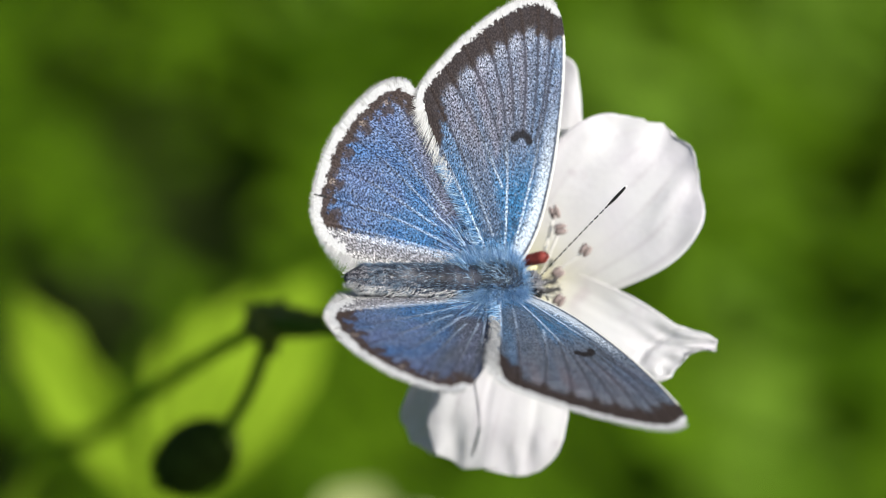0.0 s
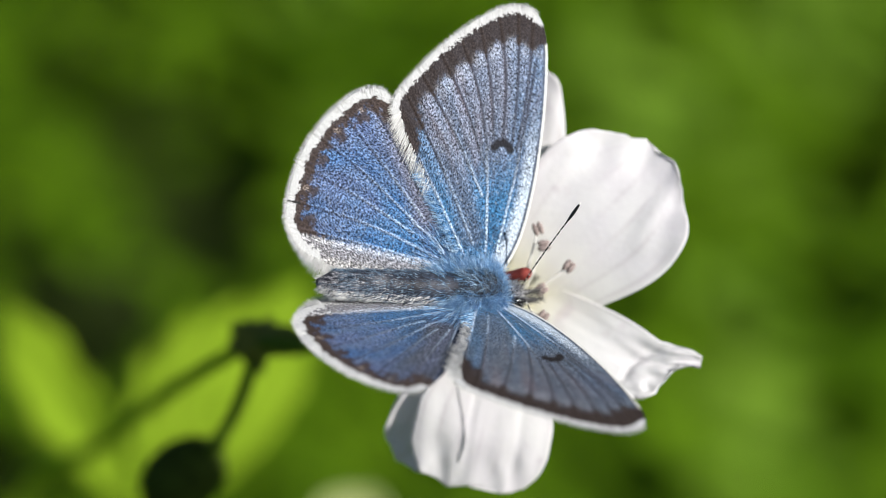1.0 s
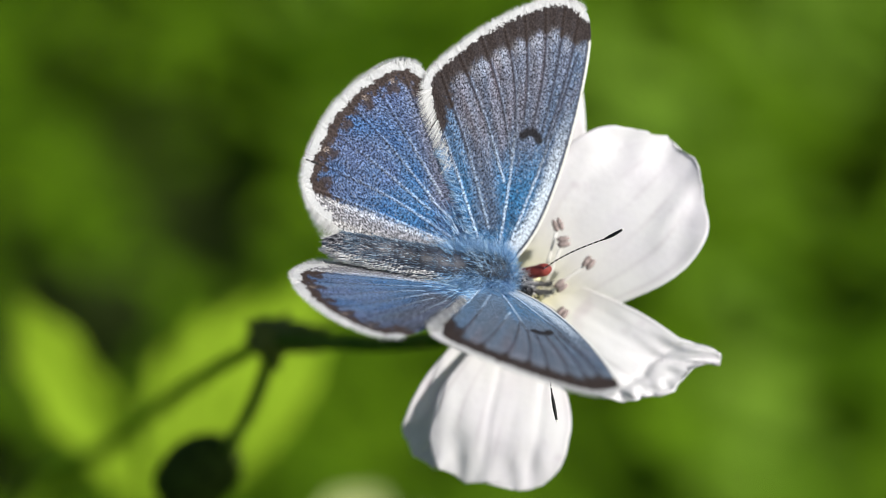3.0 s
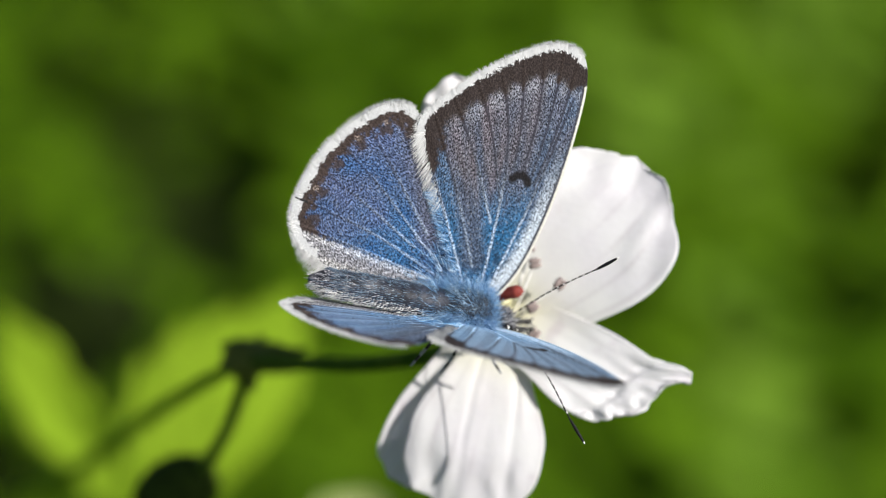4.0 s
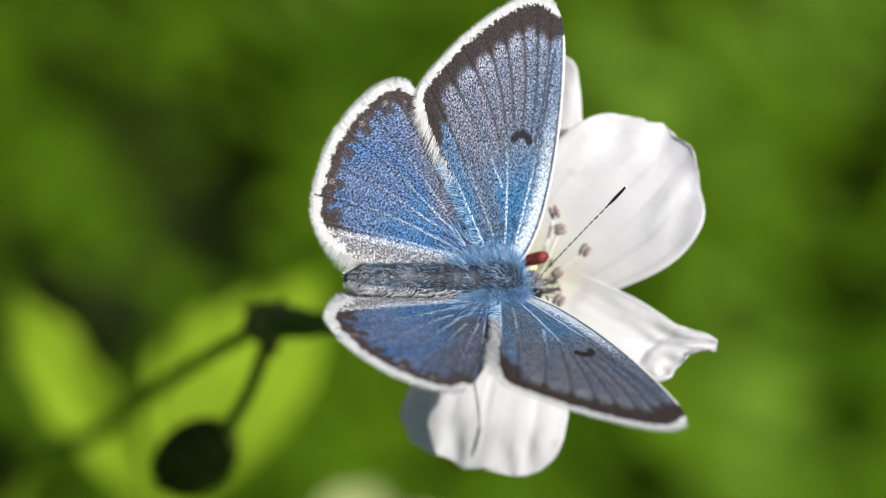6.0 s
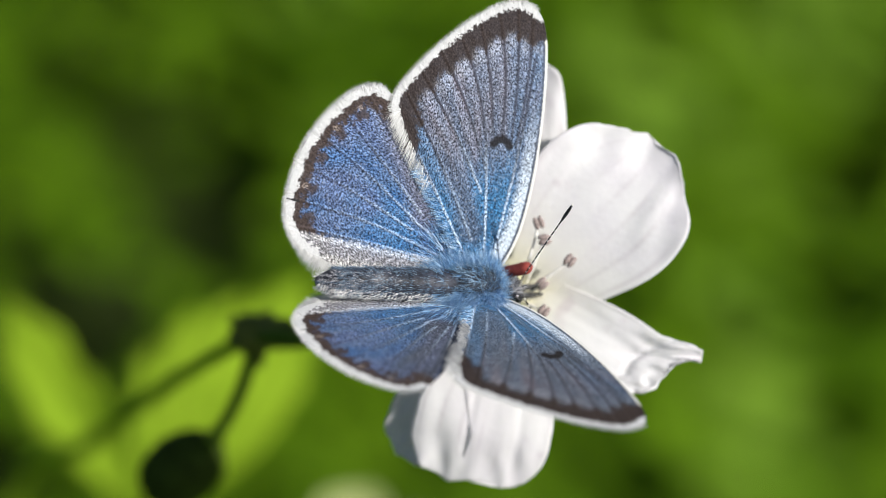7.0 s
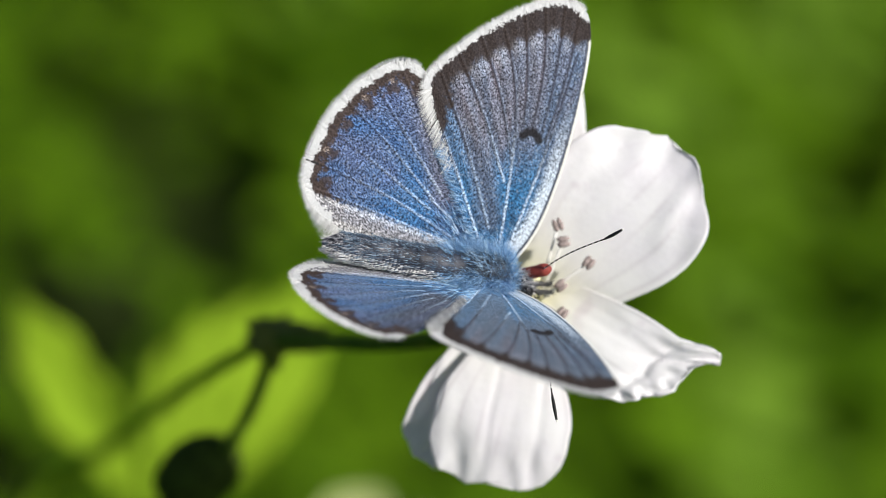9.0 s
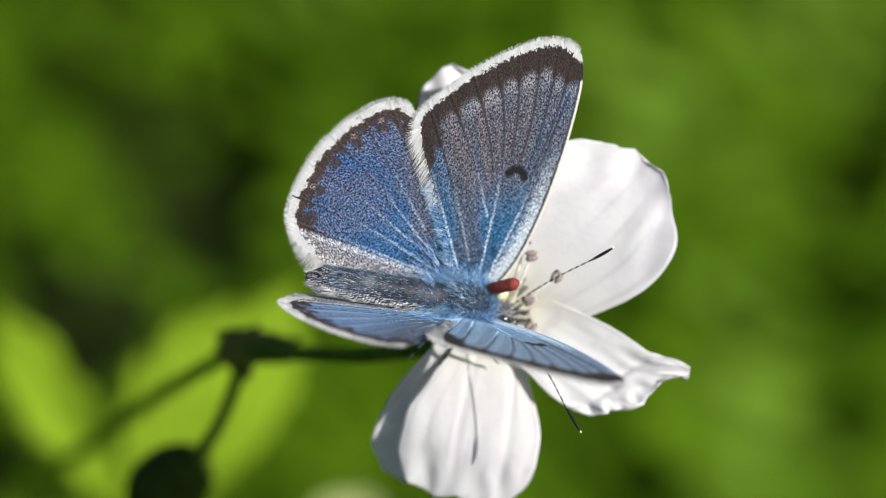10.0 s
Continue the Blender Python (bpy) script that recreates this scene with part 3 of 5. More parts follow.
def wing_pattern(p, hind, rough, gaps):
    """Base colour and blue sheen of the wing scales at points p (mm, on the wing)."""
    n = len(p)
    outline = np.array([q[:] for q in spline(HIND if hind else FORE, 8, True)])[:, :2]
    first, last = (3 * 8, 11 * 8) if hind else (6 * 8, 14 * 8)
    margin = outline[first:last]
    edge = np.min([from_line(p, a, b)[0] for a, b in zip(margin, margin[1:])], axis=0) + 0.10 * rough
    root = np.array(HIND_ROOT if hind else FORE_ROOT)
    reach = np.linalg.norm(p - root, axis=1)
    blue, grey = np.array((0.020, 0.092, 0.195)), np.array((0.076, 0.068, 0.077))
    if hind:
        c = mixed(np.tile(np.array((0.030, 0.096, 0.210)), (n, 1)), (0.066, 0.085, 0.155), ease(4.5, 10, reach) * 0.9)
        shine = np.tile(np.array((0.012, 0.022, 0.040)), (n, 1))
        drift = np.array([noise.noise(Vector((x * 0.55, y * 0.55, 9.0))) for x, y in p])
        c = mixed(c, (0.072, 0.092, 0.185), np.clip(drift * 2.0, 0, 1) * 0.6)
        c = mixed(c, (0.012, 0.066, 0.190), np.clip(-drift * 2.0, 0, 1) * 0.6)
        # a greyer field along the fore wing
        lead, _ = from_line(p, np.array((-2.5, 5.0)), np.array((-5.2, 11.5)))
        c = mixed(c, (0.075, 0.085, 0.13), ease(1.9, 0.5, lead))
        shine = mixed(shine, (0.026, 0.027, 0.034), ease(1.9, 0.5, lead))
    else:
        f = ease(4.0, 9.0, reach + 0.5 * rough)
        costa, _ = from_line(p, np.array((2.2, 1.5)), np.array((4.4, 14.0)))
        rear, _ = from_line(p, np.array((0.3, 1.5)), np.array((-4.4, 11.0)))
        f = f * (0.68 + 0.32 * ease(0.5, 2.2, costa)) * (0.45 + 0.55 * ease(0.2, 1.6, rear))
        c = mixed(np.tile(blue, (n, 1)), grey, f)
        shine = mixed(np.tile(np.array((0.014, 0.030, 0.056)), (n, 1)), (0.026, 0.038, 0.060), f)
        c = mixed(c, (0.08, 0.068, 0.072), ease(1.3, 0.3, np.abs(from_line(p, np.array((0.2, 3.5)), np.array((-1.8, 10.0)))[0])) * 0.65)
        # brown and blue-grey streaks between the veins
        away = p - root
        streak = np.array([noise.noise(Vector((math.atan2(x, y) * 15.0, math.hypot(x, y) * 0.22, 4.0))) for x, y in away])
        c = mixed(c, (0.095, 0.070, 0.072), np.clip(streak * 2.2, 0, 1) * f * 0.8)
        c = mixed(c, (0.045, 0.060, 0.095), np.clip(-streak * 2.2, 0, 1) * f * 0.7)
    near = np.min(gaps, axis=0)
    # black scales among the blue ones near the wing's root
    c = mixed(c, (0.012, 0.016, 0.026), ease(0.0, 0.5, rough + 0.15) * ease(1.0, 1.8, reach) * ease(4.6, 2.6, reach) * 0.75)
    # veins: pale near the body, dark towards the margin
    for k, gap in enumerate(gaps):
        d = gap + 0.035 * rough
        far = np.linalg.norm(p - root, axis=1)
        pale = ease(0.12, 0.03, d) * ease(11.0, 6.0, far) * (0.42 if hind else 0.75 if k in (0, 7, 9, 10) else 0.32)
        dark = ease(0.115, 0.03, d) * ease(4.0, 8.0, far) * (0.5 if hind else 0.72)
        c = mixed(c, (0.42, 0.51, 0.63), pale)
        c = mixed(c, (0.025, 0.022, 0.03), dark)
        shine = shine * (1 - 0.8 * dark)[:, None]
    band = 1.26 if hind else 1.50 + 0.50 * ease(12, 17, p[:, 1])
    # the dark margin runs a little way in along the veins
    soft = ease(band + 0.30, band - 0.25, edge - 0.40 * ease(0.5, 0.05, near) * (0.4 if hind else 1) + (0.42 if hind else 0.3) * rough)
    if hind:
        # rounded dark lunules along the margin
        for k in range(len(HIND_ENDS) - 1):
            m = (np.array(HIND_ENDS[k]) + np.array(HIND_ENDS[k + 1])) / 2
            m = m + (root - m) / np.linalg.norm(root - m) * 1.3
            soft = np.maximum(soft, 0.9 * ease(0.60, 0.25, np.linalg.norm(p - m, axis=1) + 0.28 * rough))
    else:
        soft = soft * ease(-0.2, 0.2, p[:, 1] - 8.5)
    c = mixed(c, (0.050, 0.036, 0.031) if hind else (0.034, 0.025, 0.022), soft)
    if hind:
        # faint pale brown flecks in the dark margin
        for k in (1, 2, 4):
            m = (np.array(HIND_ENDS[k]) + np.array(HIND_ENDS[k + 1])) / 2
            m = m + (root - m) / np.linalg.norm(root - m) * 0.95
            c = mixed(c, (0.26, 0.21, 0.18), 0.6 * ease(0.24, 0.08, np.linalg.norm(p - m, axis=1) + 0.12 * rough))
    if not hind:
        # a dusting of pale scales just inside the dark margin
        dust = ease(0.85, 0.15, np.abs(edge - band - 0.55 - 0.4 * rough)) * ease(10.0, 14.0, p[:, 1]) * ease(0.05, 0.35, near)
        c = mixed(c, (0.36, 0.36, 0.39), dust * 0.26)
    shine = shine * (1 - 0.93 * soft)[:, None]
    if not hind:
        # a dark crescent at the end of the cell
        arc = [np.array(q) for q in ((1.50, 9.0), (1.78, 9.24), (2.15, 9.28), (2.45, 9.08), (2.56, 8.84))]
        spot = np.min([from_line(p, a, b)[0] for a, b in zip(arc, arc[1:])], axis=0) + 0.06 * rough
        shine = shine * (1 - 0.9 * ease(0.34, 0.18, spot))[:, None]
        c = mixed(c, (0.014, 0.012, 0.012), ease(0.34, 0.18, spot))
        # pale costal stripe behind a thin dark leading edge
        line = outline[0:5 * 8]
        front = np.min([from_line(p, a, b)[0] for a, b in zip(line, line[1:])], axis=0)
        stripe = ease(1.5 - 0.03 * p[:, 1], 0.7, front + 0.15 * rough) * ease(12.5, 4.5, p[:, 1])
        c = mixed(c, (0.48, 0.53, 0.58), stripe * 0.95)
        c = mixed(c, (0.04, 0.034, 0.034), ease(0.36, 0.26, front))
        c = mixed(c, (0.66, 0.64, 0.56), ease(0.17, 0.12, front))
    else:
        # pale downy field beside the body
        under = p[:, 1] - (1.4 + 0.20 * np.clip(-p[:, 0] - 1.0, 0, 20))
        c = mixed(c, (0.23, 0.23, 0.25), ease(0.2, -0.35, under + 0.25 * rough) * 0.9)
        c = mixed(c, (0.60, 0.61, 0.63), ease(0.26, 0.08, np.abs(under + 0.12 * rough)) * 0.45)
        c = mixed(c, (0.36, 0.355, 0.35), ease(-0.6, -1.2, under + 0.3 * rough) * 0.8)
        shine = shine * (1 - ease(0.2, -0.3, under))[:, None]
    white = ease(0.60, 0.48, edge + 0.10 * rough) if hind else ease(0.54, 0.42, edge + 0.10 * rough)
    c = mixed(c, (0.52, 0.525, 0.53), white)
    shine = shine * (1 - white)[:, None]
    if hind:
        d = from_line(p, np.array((-11.7, 5.5)), np.array((-10.9, 5.35)))[0]
        c = mixed(c, (0.03, 0.03, 0.03), ease(0.09, 0.04, d))
    return np.clip(c, 0, 1), np.clip(shine, 0, 1)


@functools.cache
def wing_plan(hind):
    """The wing seen flat: its rim, and for each point of the mesh its place, height, colour and sheen."""
    around = [q.xy for q in spline([(*q, 0) for q in (HIND if hind else FORE)], 34, True)]
    root = HIND_ROOT if hind else FORE_ROOT
    rings = 160
    flat = np.array([[root + (q - root) * (1 - (1 - i / rings) ** 1.25) for q in around] for i in range(rings + 1)]).reshape(-1, 2)
    rough = np.array([noise.noise(Vector((x * 3.1, y * 3.1, 1.7))) + 0.8 * noise.noise(Vector((x * 9.0, y * 9.0, 5.2))) for x, y in flat])
    gaps = [from_vein(flat, e) for e in (HIND_VEINS if hind else FORE_VEINS)]
    c, shine = wing_pattern(flat, hind, rough, gaps)
    veins = np.min(gaps, axis=0)
    reach = np.linalg.norm(flat - np.array(root), axis=1)
    z = 0.04 * ease(0.16, 0.0, veins) + 0.07 * np.minimum(veins, 0.8) + 0.0035 * reach * (14 - reach) + 0.015 * rough - (0.16 if hind else 0.0)
    return around, rings, flat, z, c, shine, reach


def wing(name, hind, side, body):
    """A wing, flat in its own x-y plane with the hinge along x; side is 1 for the left, -1 for the right."""
    around, rings, flat, z, c, shine, reach = wing_plan(hind)
    root = HIND_ROOT if hind else FORE_ROOT
    if side < 0:
        # blue sheen lost at the right wings' angle, painted in: greyer, streaked between veins
        away = flat - np.array(root)
        dulling = np.array([noise.noise(Vector((math.atan2(x, y) * 9.0, math.hypot(x, y) * 0.30, 7.0))) for x, y in away])
        field = ease(0.02, 0.06, c[:, 2]) * ease(0.30, 0.20, c[:, 2]) * ease(1.5, 4.0, reach)
        if hind:
            field = field * ease(4.0, 1.0, from_line(flat, np.array((-2.5, 5.0)), np.array((-5.2, 11.5)))[0])
        c = mixed(c, (0.052, 0.056, 0.066), field * np.clip(0.50 + 0.9 * dulling, 0, 1) * 0.85)
        shine = shine * (1 - 0.35 * field)[:, None]
    n = len(around)
    verts = [(x * MM, side * (y - HINGE) * MM, h * MM) for (x, y), h in zip(flat, z)]
    faces = []
    for i in range(rings):
        for k in range(n):
            a, b = i * n + k, i * n + (k + 1) % n
            faces.append((a, b, b + n, a + n)[::side])
    me = bpy.data.meshes.new(name)
    me.from_pydata(verts, [], faces)
    me.materials.append(WING)
    me.shade_smooth()
    for key, values in (("pattern", c), ("sheen", shine)):
        layer = me.attributes.new(key, "FLOAT_COLOR", "POINT")
        # how strongly single scales show: not in the white fringe, and less in the dark margin
        alpha = (1 - ease(0.35, 0.55, c.min(axis=1))) * (0.4 + 0.6 * ease(0.045, 0.085, c.max(axis=1)))
        layer.data.foreach_set("color", np.concatenate([values, alpha[:, None]], axis=1).astype(np.float32).ravel())
    away = flat - np.array(root)
    ray = me.attributes.new("ray", "FLOAT_VECTOR", "POINT")
    ray.data.foreach_set("vector", np.stack([np.arctan2(away[:, 0], away[:, 1]) * 7.0, reach, np.full(len(reach), 3.0 * side + hind)], axis=1).astype(np.float32).ravel())
    lay = me.attributes.new("lay", "FLOAT_VECTOR", "POINT")
    turn = np.arctan2(away[:, 0], away[:, 1]) + (0.9 if hind else 0.15)
    lay.data.foreach_set("vector", np.stack([turn * reach, reach, np.full(len(reach), 5.0 * side + hind)], axis=1).astype(np.float32).ravel())
    ob = new(name, me)
    ob.parent = body
    tagged(ob, "blue hind wing with dark margin and white fringe" if hind else "blue-grey fore wing with dark margin, dark spot and white fringe")
    # fringe hairs along the outer margin
    bm = bmesh.new()
    outline = spline([(*q, 0) for q in (HIND if hind else FORE)], 40, True)
    first, last = (3 * 40, 14 * 40 + 10) if hind else (6 * 40 + 10, 15 * 40 + 24)
    for i in range(first, last):
        q, t = outline[i], (outline[(i + 1) % len(outline)] - outline[i - 1]).normalized()
        away = Vector((t.y, -t.x, 0))
        if away.dot(q - Vector((*root, 0))) < 0:
            away = -away
        down = smooth(9.6 * 40, 11.5 * 40, i) * (1 - 0.45 * smooth(11.5 * 40, 12.5 * 40, i)) if hind else smooth(12.8 * 40, 14 * 40, i)
        # the fore wing's inner margin carries soft longer hairs that lie over the hind wing
        inner = 0.0 if hind else smooth(13.1 * 40, 13.5 * 40, i)
        if inner and i > (15.3 if side < 0 else 14.8) * 40:
            continue
        for _ in range(7 if inner else 18):
            p = q - away * random.uniform(0.15, 0.6) + t * random.uniform(-0.08, 0.08)
            d = (away + t * random.uniform(-0.24, 0.24) + t * 0.9 * inner + Vector((0, 0, random.uniform(-0.15, 0.15) * (1 - 0.7 * inner)))).normalized()
            l = random.uniform(0.18, 0.42) + (0.12 if hind else 0.06) * (1 - inner) + down * random.uniform(0.2, 1.1) * (1 - inner) + inner * random.uniform(0.2, 0.75) * (1 - 0.5 * smooth(14 * 40, last, i))
            r = (q.xy - root).length
            h = 0.0035 * r * (14 - r) - (0.16 if hind else 0) + 0.05 * inner
            at = Vector((p.x, side * (p.y - HINGE), h)) * MM
            hair(bm, at, Vector((d.x, side * d.y, d.z)), l * MM, (0.017 + 0.002 * inner) * MM, Vector((0, 0, random.uniform(-0.12, 0.12) * (1 - inner))))
    part("fringe", bm, FRINGE, ob, "white hair fringe")
    # silky blue hairs over the base of the wing
    bm = bmesh.new()
    for _ in range(190):
        r, w = random.uniform(0.2, 3.4) ** 1.0, random.uniform(0, 1)
        aim = (Vector((*(HIND_ENDS if hind else FORE_ENDS)[int(w * 6.99)], 0)) - Vector((*root, 0))).normalized()
        aim = (aim + Vector((random.uniform(-0.2, 0.2), random.uniform(-0.2, 0.2), 0))).normalized()
        p = Vector((*root, 0)) + aim * r
        d = Vector((aim.x, side * aim.y, random.uniform(0.1, 0.4))).normalized()
        hair(bm, Vector((p.x, side * (p.y - HINGE), 0.05)) * MM, d, random.uniform(0.5, 1.1) * MM, 0.016 * MM, Vector((0, 0, -0.25)))
    if not hind:
        # blue down along the inner margin, over the seam between the wings
        for i in range(int(14.6 * 40), int(15.95 * 40)):
            q, t = outline[i], (outline[(i + 1) % len(outline)] - outline[i - 1]).normalized()
            away = Vector((t.y, -t.x, 0))
            if away.dot(q - Vector((0.6, 8.0, 0))) < 0:
                away = -away
            for _ in range(9 if side > 0 else 5 if i > 15.25 * 40 else 0):
                p = q - away * random.uniform(-0.05, 0.5) + t * random.uniform(-0.1, 0.1)
                d = (away * random.uniform(0.5, 1.0) - t * random.uniform(0.2, 1.0)).normalized()
                r = (q.xy - root).length
                at = Vector((p.x, side * (p.y - HINGE), 0.0035 * r * (14 - r) + random.uniform(0.03, 0.09))) * MM
                hair(bm, at, Vector((d.x, side * d.y, random.uniform(-0.12, 0.05))), random.uniform(0.35, 0.75) * MM, 0.016 * MM, Vector((0, 0, -0.05)))
    part("wing_down", bm, FUR_BLUE, ob, "fine silky blue hairs")
    return ob


def furry(bm_hair, centre, size, count, length, lie, width=0.02, above=-0.3):
    """Hairs over an ellipsoid, leaning the way lie points."""
    for _ in range(count):
        w, h = random.uniform(0, 2 * math.pi), random.uniform(above, 1)
        r = math.sqrt(1 - h * h)
        n = Vector((r * math.cos(w), r * math.sin(w), h))
        at = centre + Vector((n.x * size[0], n.y * size[1], n.z * size[2]))
        way = (n * random.uniform(0.15, 0.6) + lie + Vector((random.uniform(-1, 1), random.uniform(-1, 1), random.uniform(-1, 1))) * 0.6).normalized()
        hair(bm_hair, at, way, length * random.uniform(0.6, 1.3), width * MM, lie * 0.25)


def antenna(name, body, label, long):
    """A thin banded feeler along its own x, ending in a club."""
    bm = bmesh.new()
    steps = 56
    path, radii, slots = [], [], []
    for i in range(steps + 1):
        u = i / steps
        path.append(mm(long * 0.80 * u, 0, 0.35 * math.sin(math.pi * u)))
        radii.append(0.040 * MM if i % 2 else 0.048 * MM)
        slots.append(1 if i % 4 in (0,) else 0)
    tube(bm, path, radii, 8, slots)
    ob = part(name, bm, (BLACK, PALE), body, label)
    bm = bmesh.new()
    path = [mm(long * (0.79 + 0.21 * i / 14), 0, -0.02 * math.sin(3 * i / 14)) for i in range(15)]
    radii = [(0.045 + 0.062 * math.sin(math.pi * min(1, i / 15) ** 0.8)) * MM for i in range(14)] + [0.03 * MM]
    tube(bm, path, radii, 10, [0] * 13 + [1, 1])
    part("club", bm, (BLACK, PALE), ob, "black club with a pale tip")
    return ob


def leg(body, points):
    path = spline([mm(*p) for p in points], 7)
    n = len(path)
    bm = tube(bmesh.new(), path, [(0.16 - 0.10 * i / n) * MM for i in range(n)], 8, [0 if (i // 3) % 2 else 1 for i in range(n)])
    part("leg", bm, (BLACK, FUR_GREY), body, "thin dark banded leg")


def make_butterfly():
    body = tagged(new("butterfly"), "blue butterfly with raised dark-edged white-fringed wings, feeding on the white flower", "butterfly")
    bm = bmesh.new()
    blob(bm, mm(0.1, 0, -0.1), (2.25 * MM, 1.40 * MM, 1.30 * MM), None, 32, 24, 0.06, 3)
    thorax = part("thorax", bm, CUTICLE, body, "dark thorax under blue-grey fur")
    bm = bmesh.new()
    furry(bm, mm(0.1, 0, -0.1), (2.22 * MM, 1.37 * MM, 1.27 * MM), 1600, 0.75 * MM, Vector((-0.75, 0, 0.0)), 0.012)
    for s in (-1, 1):
        furry(bm, mm(0.2, 1.0 * s, 0.2), (1.9 * MM, 0.6 * MM, 0.5 * MM), 2600, 0.85 * MM, Vector((-0.35, 0.6 * s, 0.15)), 0.011, 0.0)
    furry(bm, mm(1.7, 0, -0.2), (0.7 * MM, 1.25 * MM, 0.95 * MM), 1100, 0.6 * MM, Vector((0.1, 0, 0.3)), 0.012)
    furry(bm, mm(-1.9, 0, 0.1), (0.7 * MM, 1.15 * MM, 0.95 * MM), 900, 1.0 * MM, Vector((-0.9, 0, 0.1)), 0.012)
    part("thorax_fur", bm, FUR_BLUE, thorax, "silky pale blue fur")
    bm = bmesh.new()
    furry(bm, mm(0.1, 0, -0.1), (2.22 * MM, 1.37 * MM, 1.27 * MM), 1700, 0.42 * MM, Vector((-0.5, 0, 0.2)), 0.010, 0.62)
    part("thorax_crest", bm, FUR_DARK, thorax, "short dark blue-grey hairs")
    # abdomen in overlapping rings
    bm = bmesh.new()
    spine = spline([mm(-1.2, -0.05, 0.1), mm(-4.0, -0.2, 0.6), mm(-7.5, -0.2, 0.85), mm(-10.1, -0.15, 0.95)], 16)
    n = len(spine) - 1
    radii = []
    for i in range(n + 1):
        u = i / n
        ring = (u * 8) % 1.0
        radii.append((1.08 * (1 - 0.30 * u ** 2) * (0.35 + 0.65 * smooth(1.02, 0.86, u)) * (0.93 + 0.10 * ring)) * MM)
    tube(bm, spine, radii, 24)
    abdomen = part("abdomen", bm, ABDOMEN, body, "slender grey downy abdomen")
    for low, high, near, far, many, fur, words in (
            (-0.4, 2.7, 0.0, 0.85, 2400, FUR_DARK, "short dark blue-grey hairs"), (1.2, 2.6, 0.4, 1.0, 420, FUR_GREY, "grey and white hairs over the back"),
            (2.6, 4.2, 0.08, 1.0, 1500, FRINGE, "dense white hairs along the side"), (2.0, 4.0, 0.1, 1.0, 700, FUR_DARK, "dark hairs among the white ones"),
            (-1.0, 0.2, 0.1, 1.0, 900, FRINGE, "pale hairs along the side")):
        bm = bmesh.new()
        for _ in range(many):
            i = min(n - 1, max(1, int(n * (near + (far - near) * random.uniform(0, 1) ** 0.75))))
            w = random.uniform(low, high)
            out = Vector((0, math.cos(w), math.sin(w)))
            at = spine[i] + out * radii[i]
            way = (Vector((-1, 0, 0)) + out * random.uniform(0.0, 0.5) + Vector((0, random.uniform(-0.4, 0.4), 0))).normalized()
            hair(bm, at, way, random.uniform(0.2, 0.5) * MM, 0.012 * MM, out * random.uniform(-0.15, 0.1))
        part("abdomen_down", bm, fur, abdomen, words)
    # head
    bm = bmesh.new()
    blob(bm, mm(2.95, 0, -0.75), (0.75 * MM, 0.85 * MM, 0.8 * MM), None, 20, 14, 0.05, 3)
    head = part("head", bm, CUTICLE, body, "small dark head with pale hairs")
    bm = bmesh.new()
    furry(bm, mm(2.95, 0, -0.7), (0.75 * MM, 0.8 * MM, 0.8 * MM), 420, 0.45 * MM, Vector((0.4, 0, 0.2)), 0.02)
    part("head_hair", bm, FUR_GREY, head, "short grey hairs")
    for s in (-1, 1):
        bm = bmesh.new()
        blob(bm, mm(3.2, 0.62 * s, -0.75), (0.55 * MM, 0.38 * MM, 0.62 * MM), None, 20, 14)
        part("eye", bm, EYE_SKIN, head, "black rounded eye")
        bm = bmesh.new()
        way = spline([mm(3.6, 0.25 * s, -0.9), mm(4.3, 0.3 * s, -0.85), mm(5.0, 0.3 * s, -0.6)], 6)
        tube(bm, way, [0.16 * MM] * 8 + [0.12 * MM, 0.09 * MM, 0.07 * MM, 0.05 * MM, 0.02 * MM], 8)
        for q in way[:-2]:
            for _ in range(24):
                hair(bm, q, Vector((0.8, random.uniform(-0.7, 0.7), random.uniform(-0.7, 0.7))).normalized(), random.uniform(0.3, 0.65) * MM, 0.02 * MM, Vector())
        part("palp", bm, PALP, head, "bristly grey and black palp")
    bm = tube(bmesh.new(), spline([mm(3.8, 0, -1.1), mm(4.5, 0.1, -1.8), mm(4.3, 0.3, -3.0)], 8), 0.05 * MM, 8)
    part("proboscis", bm, BLACK, head, "thin dark feeding tube")
    for s in (-1, 1):
        leg(body, ((1.8, 0.7 * s, -0.8), (2.5, 1.5 * s, -1.5), (3.2, 1.8 * s, -2.8), (3.9, 2.0 * s, -3.6)))
        leg(body, ((0.9, 0.7 * s, -0.9), (0.5, 1.5 * s, -1.6), (0.3, 2.0 * s, -2.9), (0.0, 2.4 * s, -4.0)))
        leg(body, ((0.1, 0.7 * s, -0.9), (-1.0, 1.3 * s, -1.5), (-1.6, 1.8 * s, -2.9), (-2.0, 2.2 * s, -4.0)))
    wings = {}
    for s, name in ((1, "left"), (-1, "right")):
        wings[name] = (wing("forewing", False, s, body), wing("hindwing", True, s, body))
    feelers = (antenna("antenna", body, "black and white banded antenna", 8.2), antenna("antenna", body, "black and white banded antenna", 9.2))
    return body, wings, feelers


ground()
meadow()
FLOWER = flower_head()
LOBED_LEAF = lobed_leaf()
LOW_FLOWER = low_flower()
BUTTERFLY, WINGS, FEELERS = make_butterfly()


def view_pose(x, y, z, rx=0, ry=0, rz=0):
    return VIEW_AXES @ pose(x * MM, y * MM, z * MM, rx, ry, rz)


def aimed(base, x, y, z):
    return Matrix.Translation(base) @ Vector((x, y, z)).to_track_quat("X", "Z").to_matrix().to_4x4()


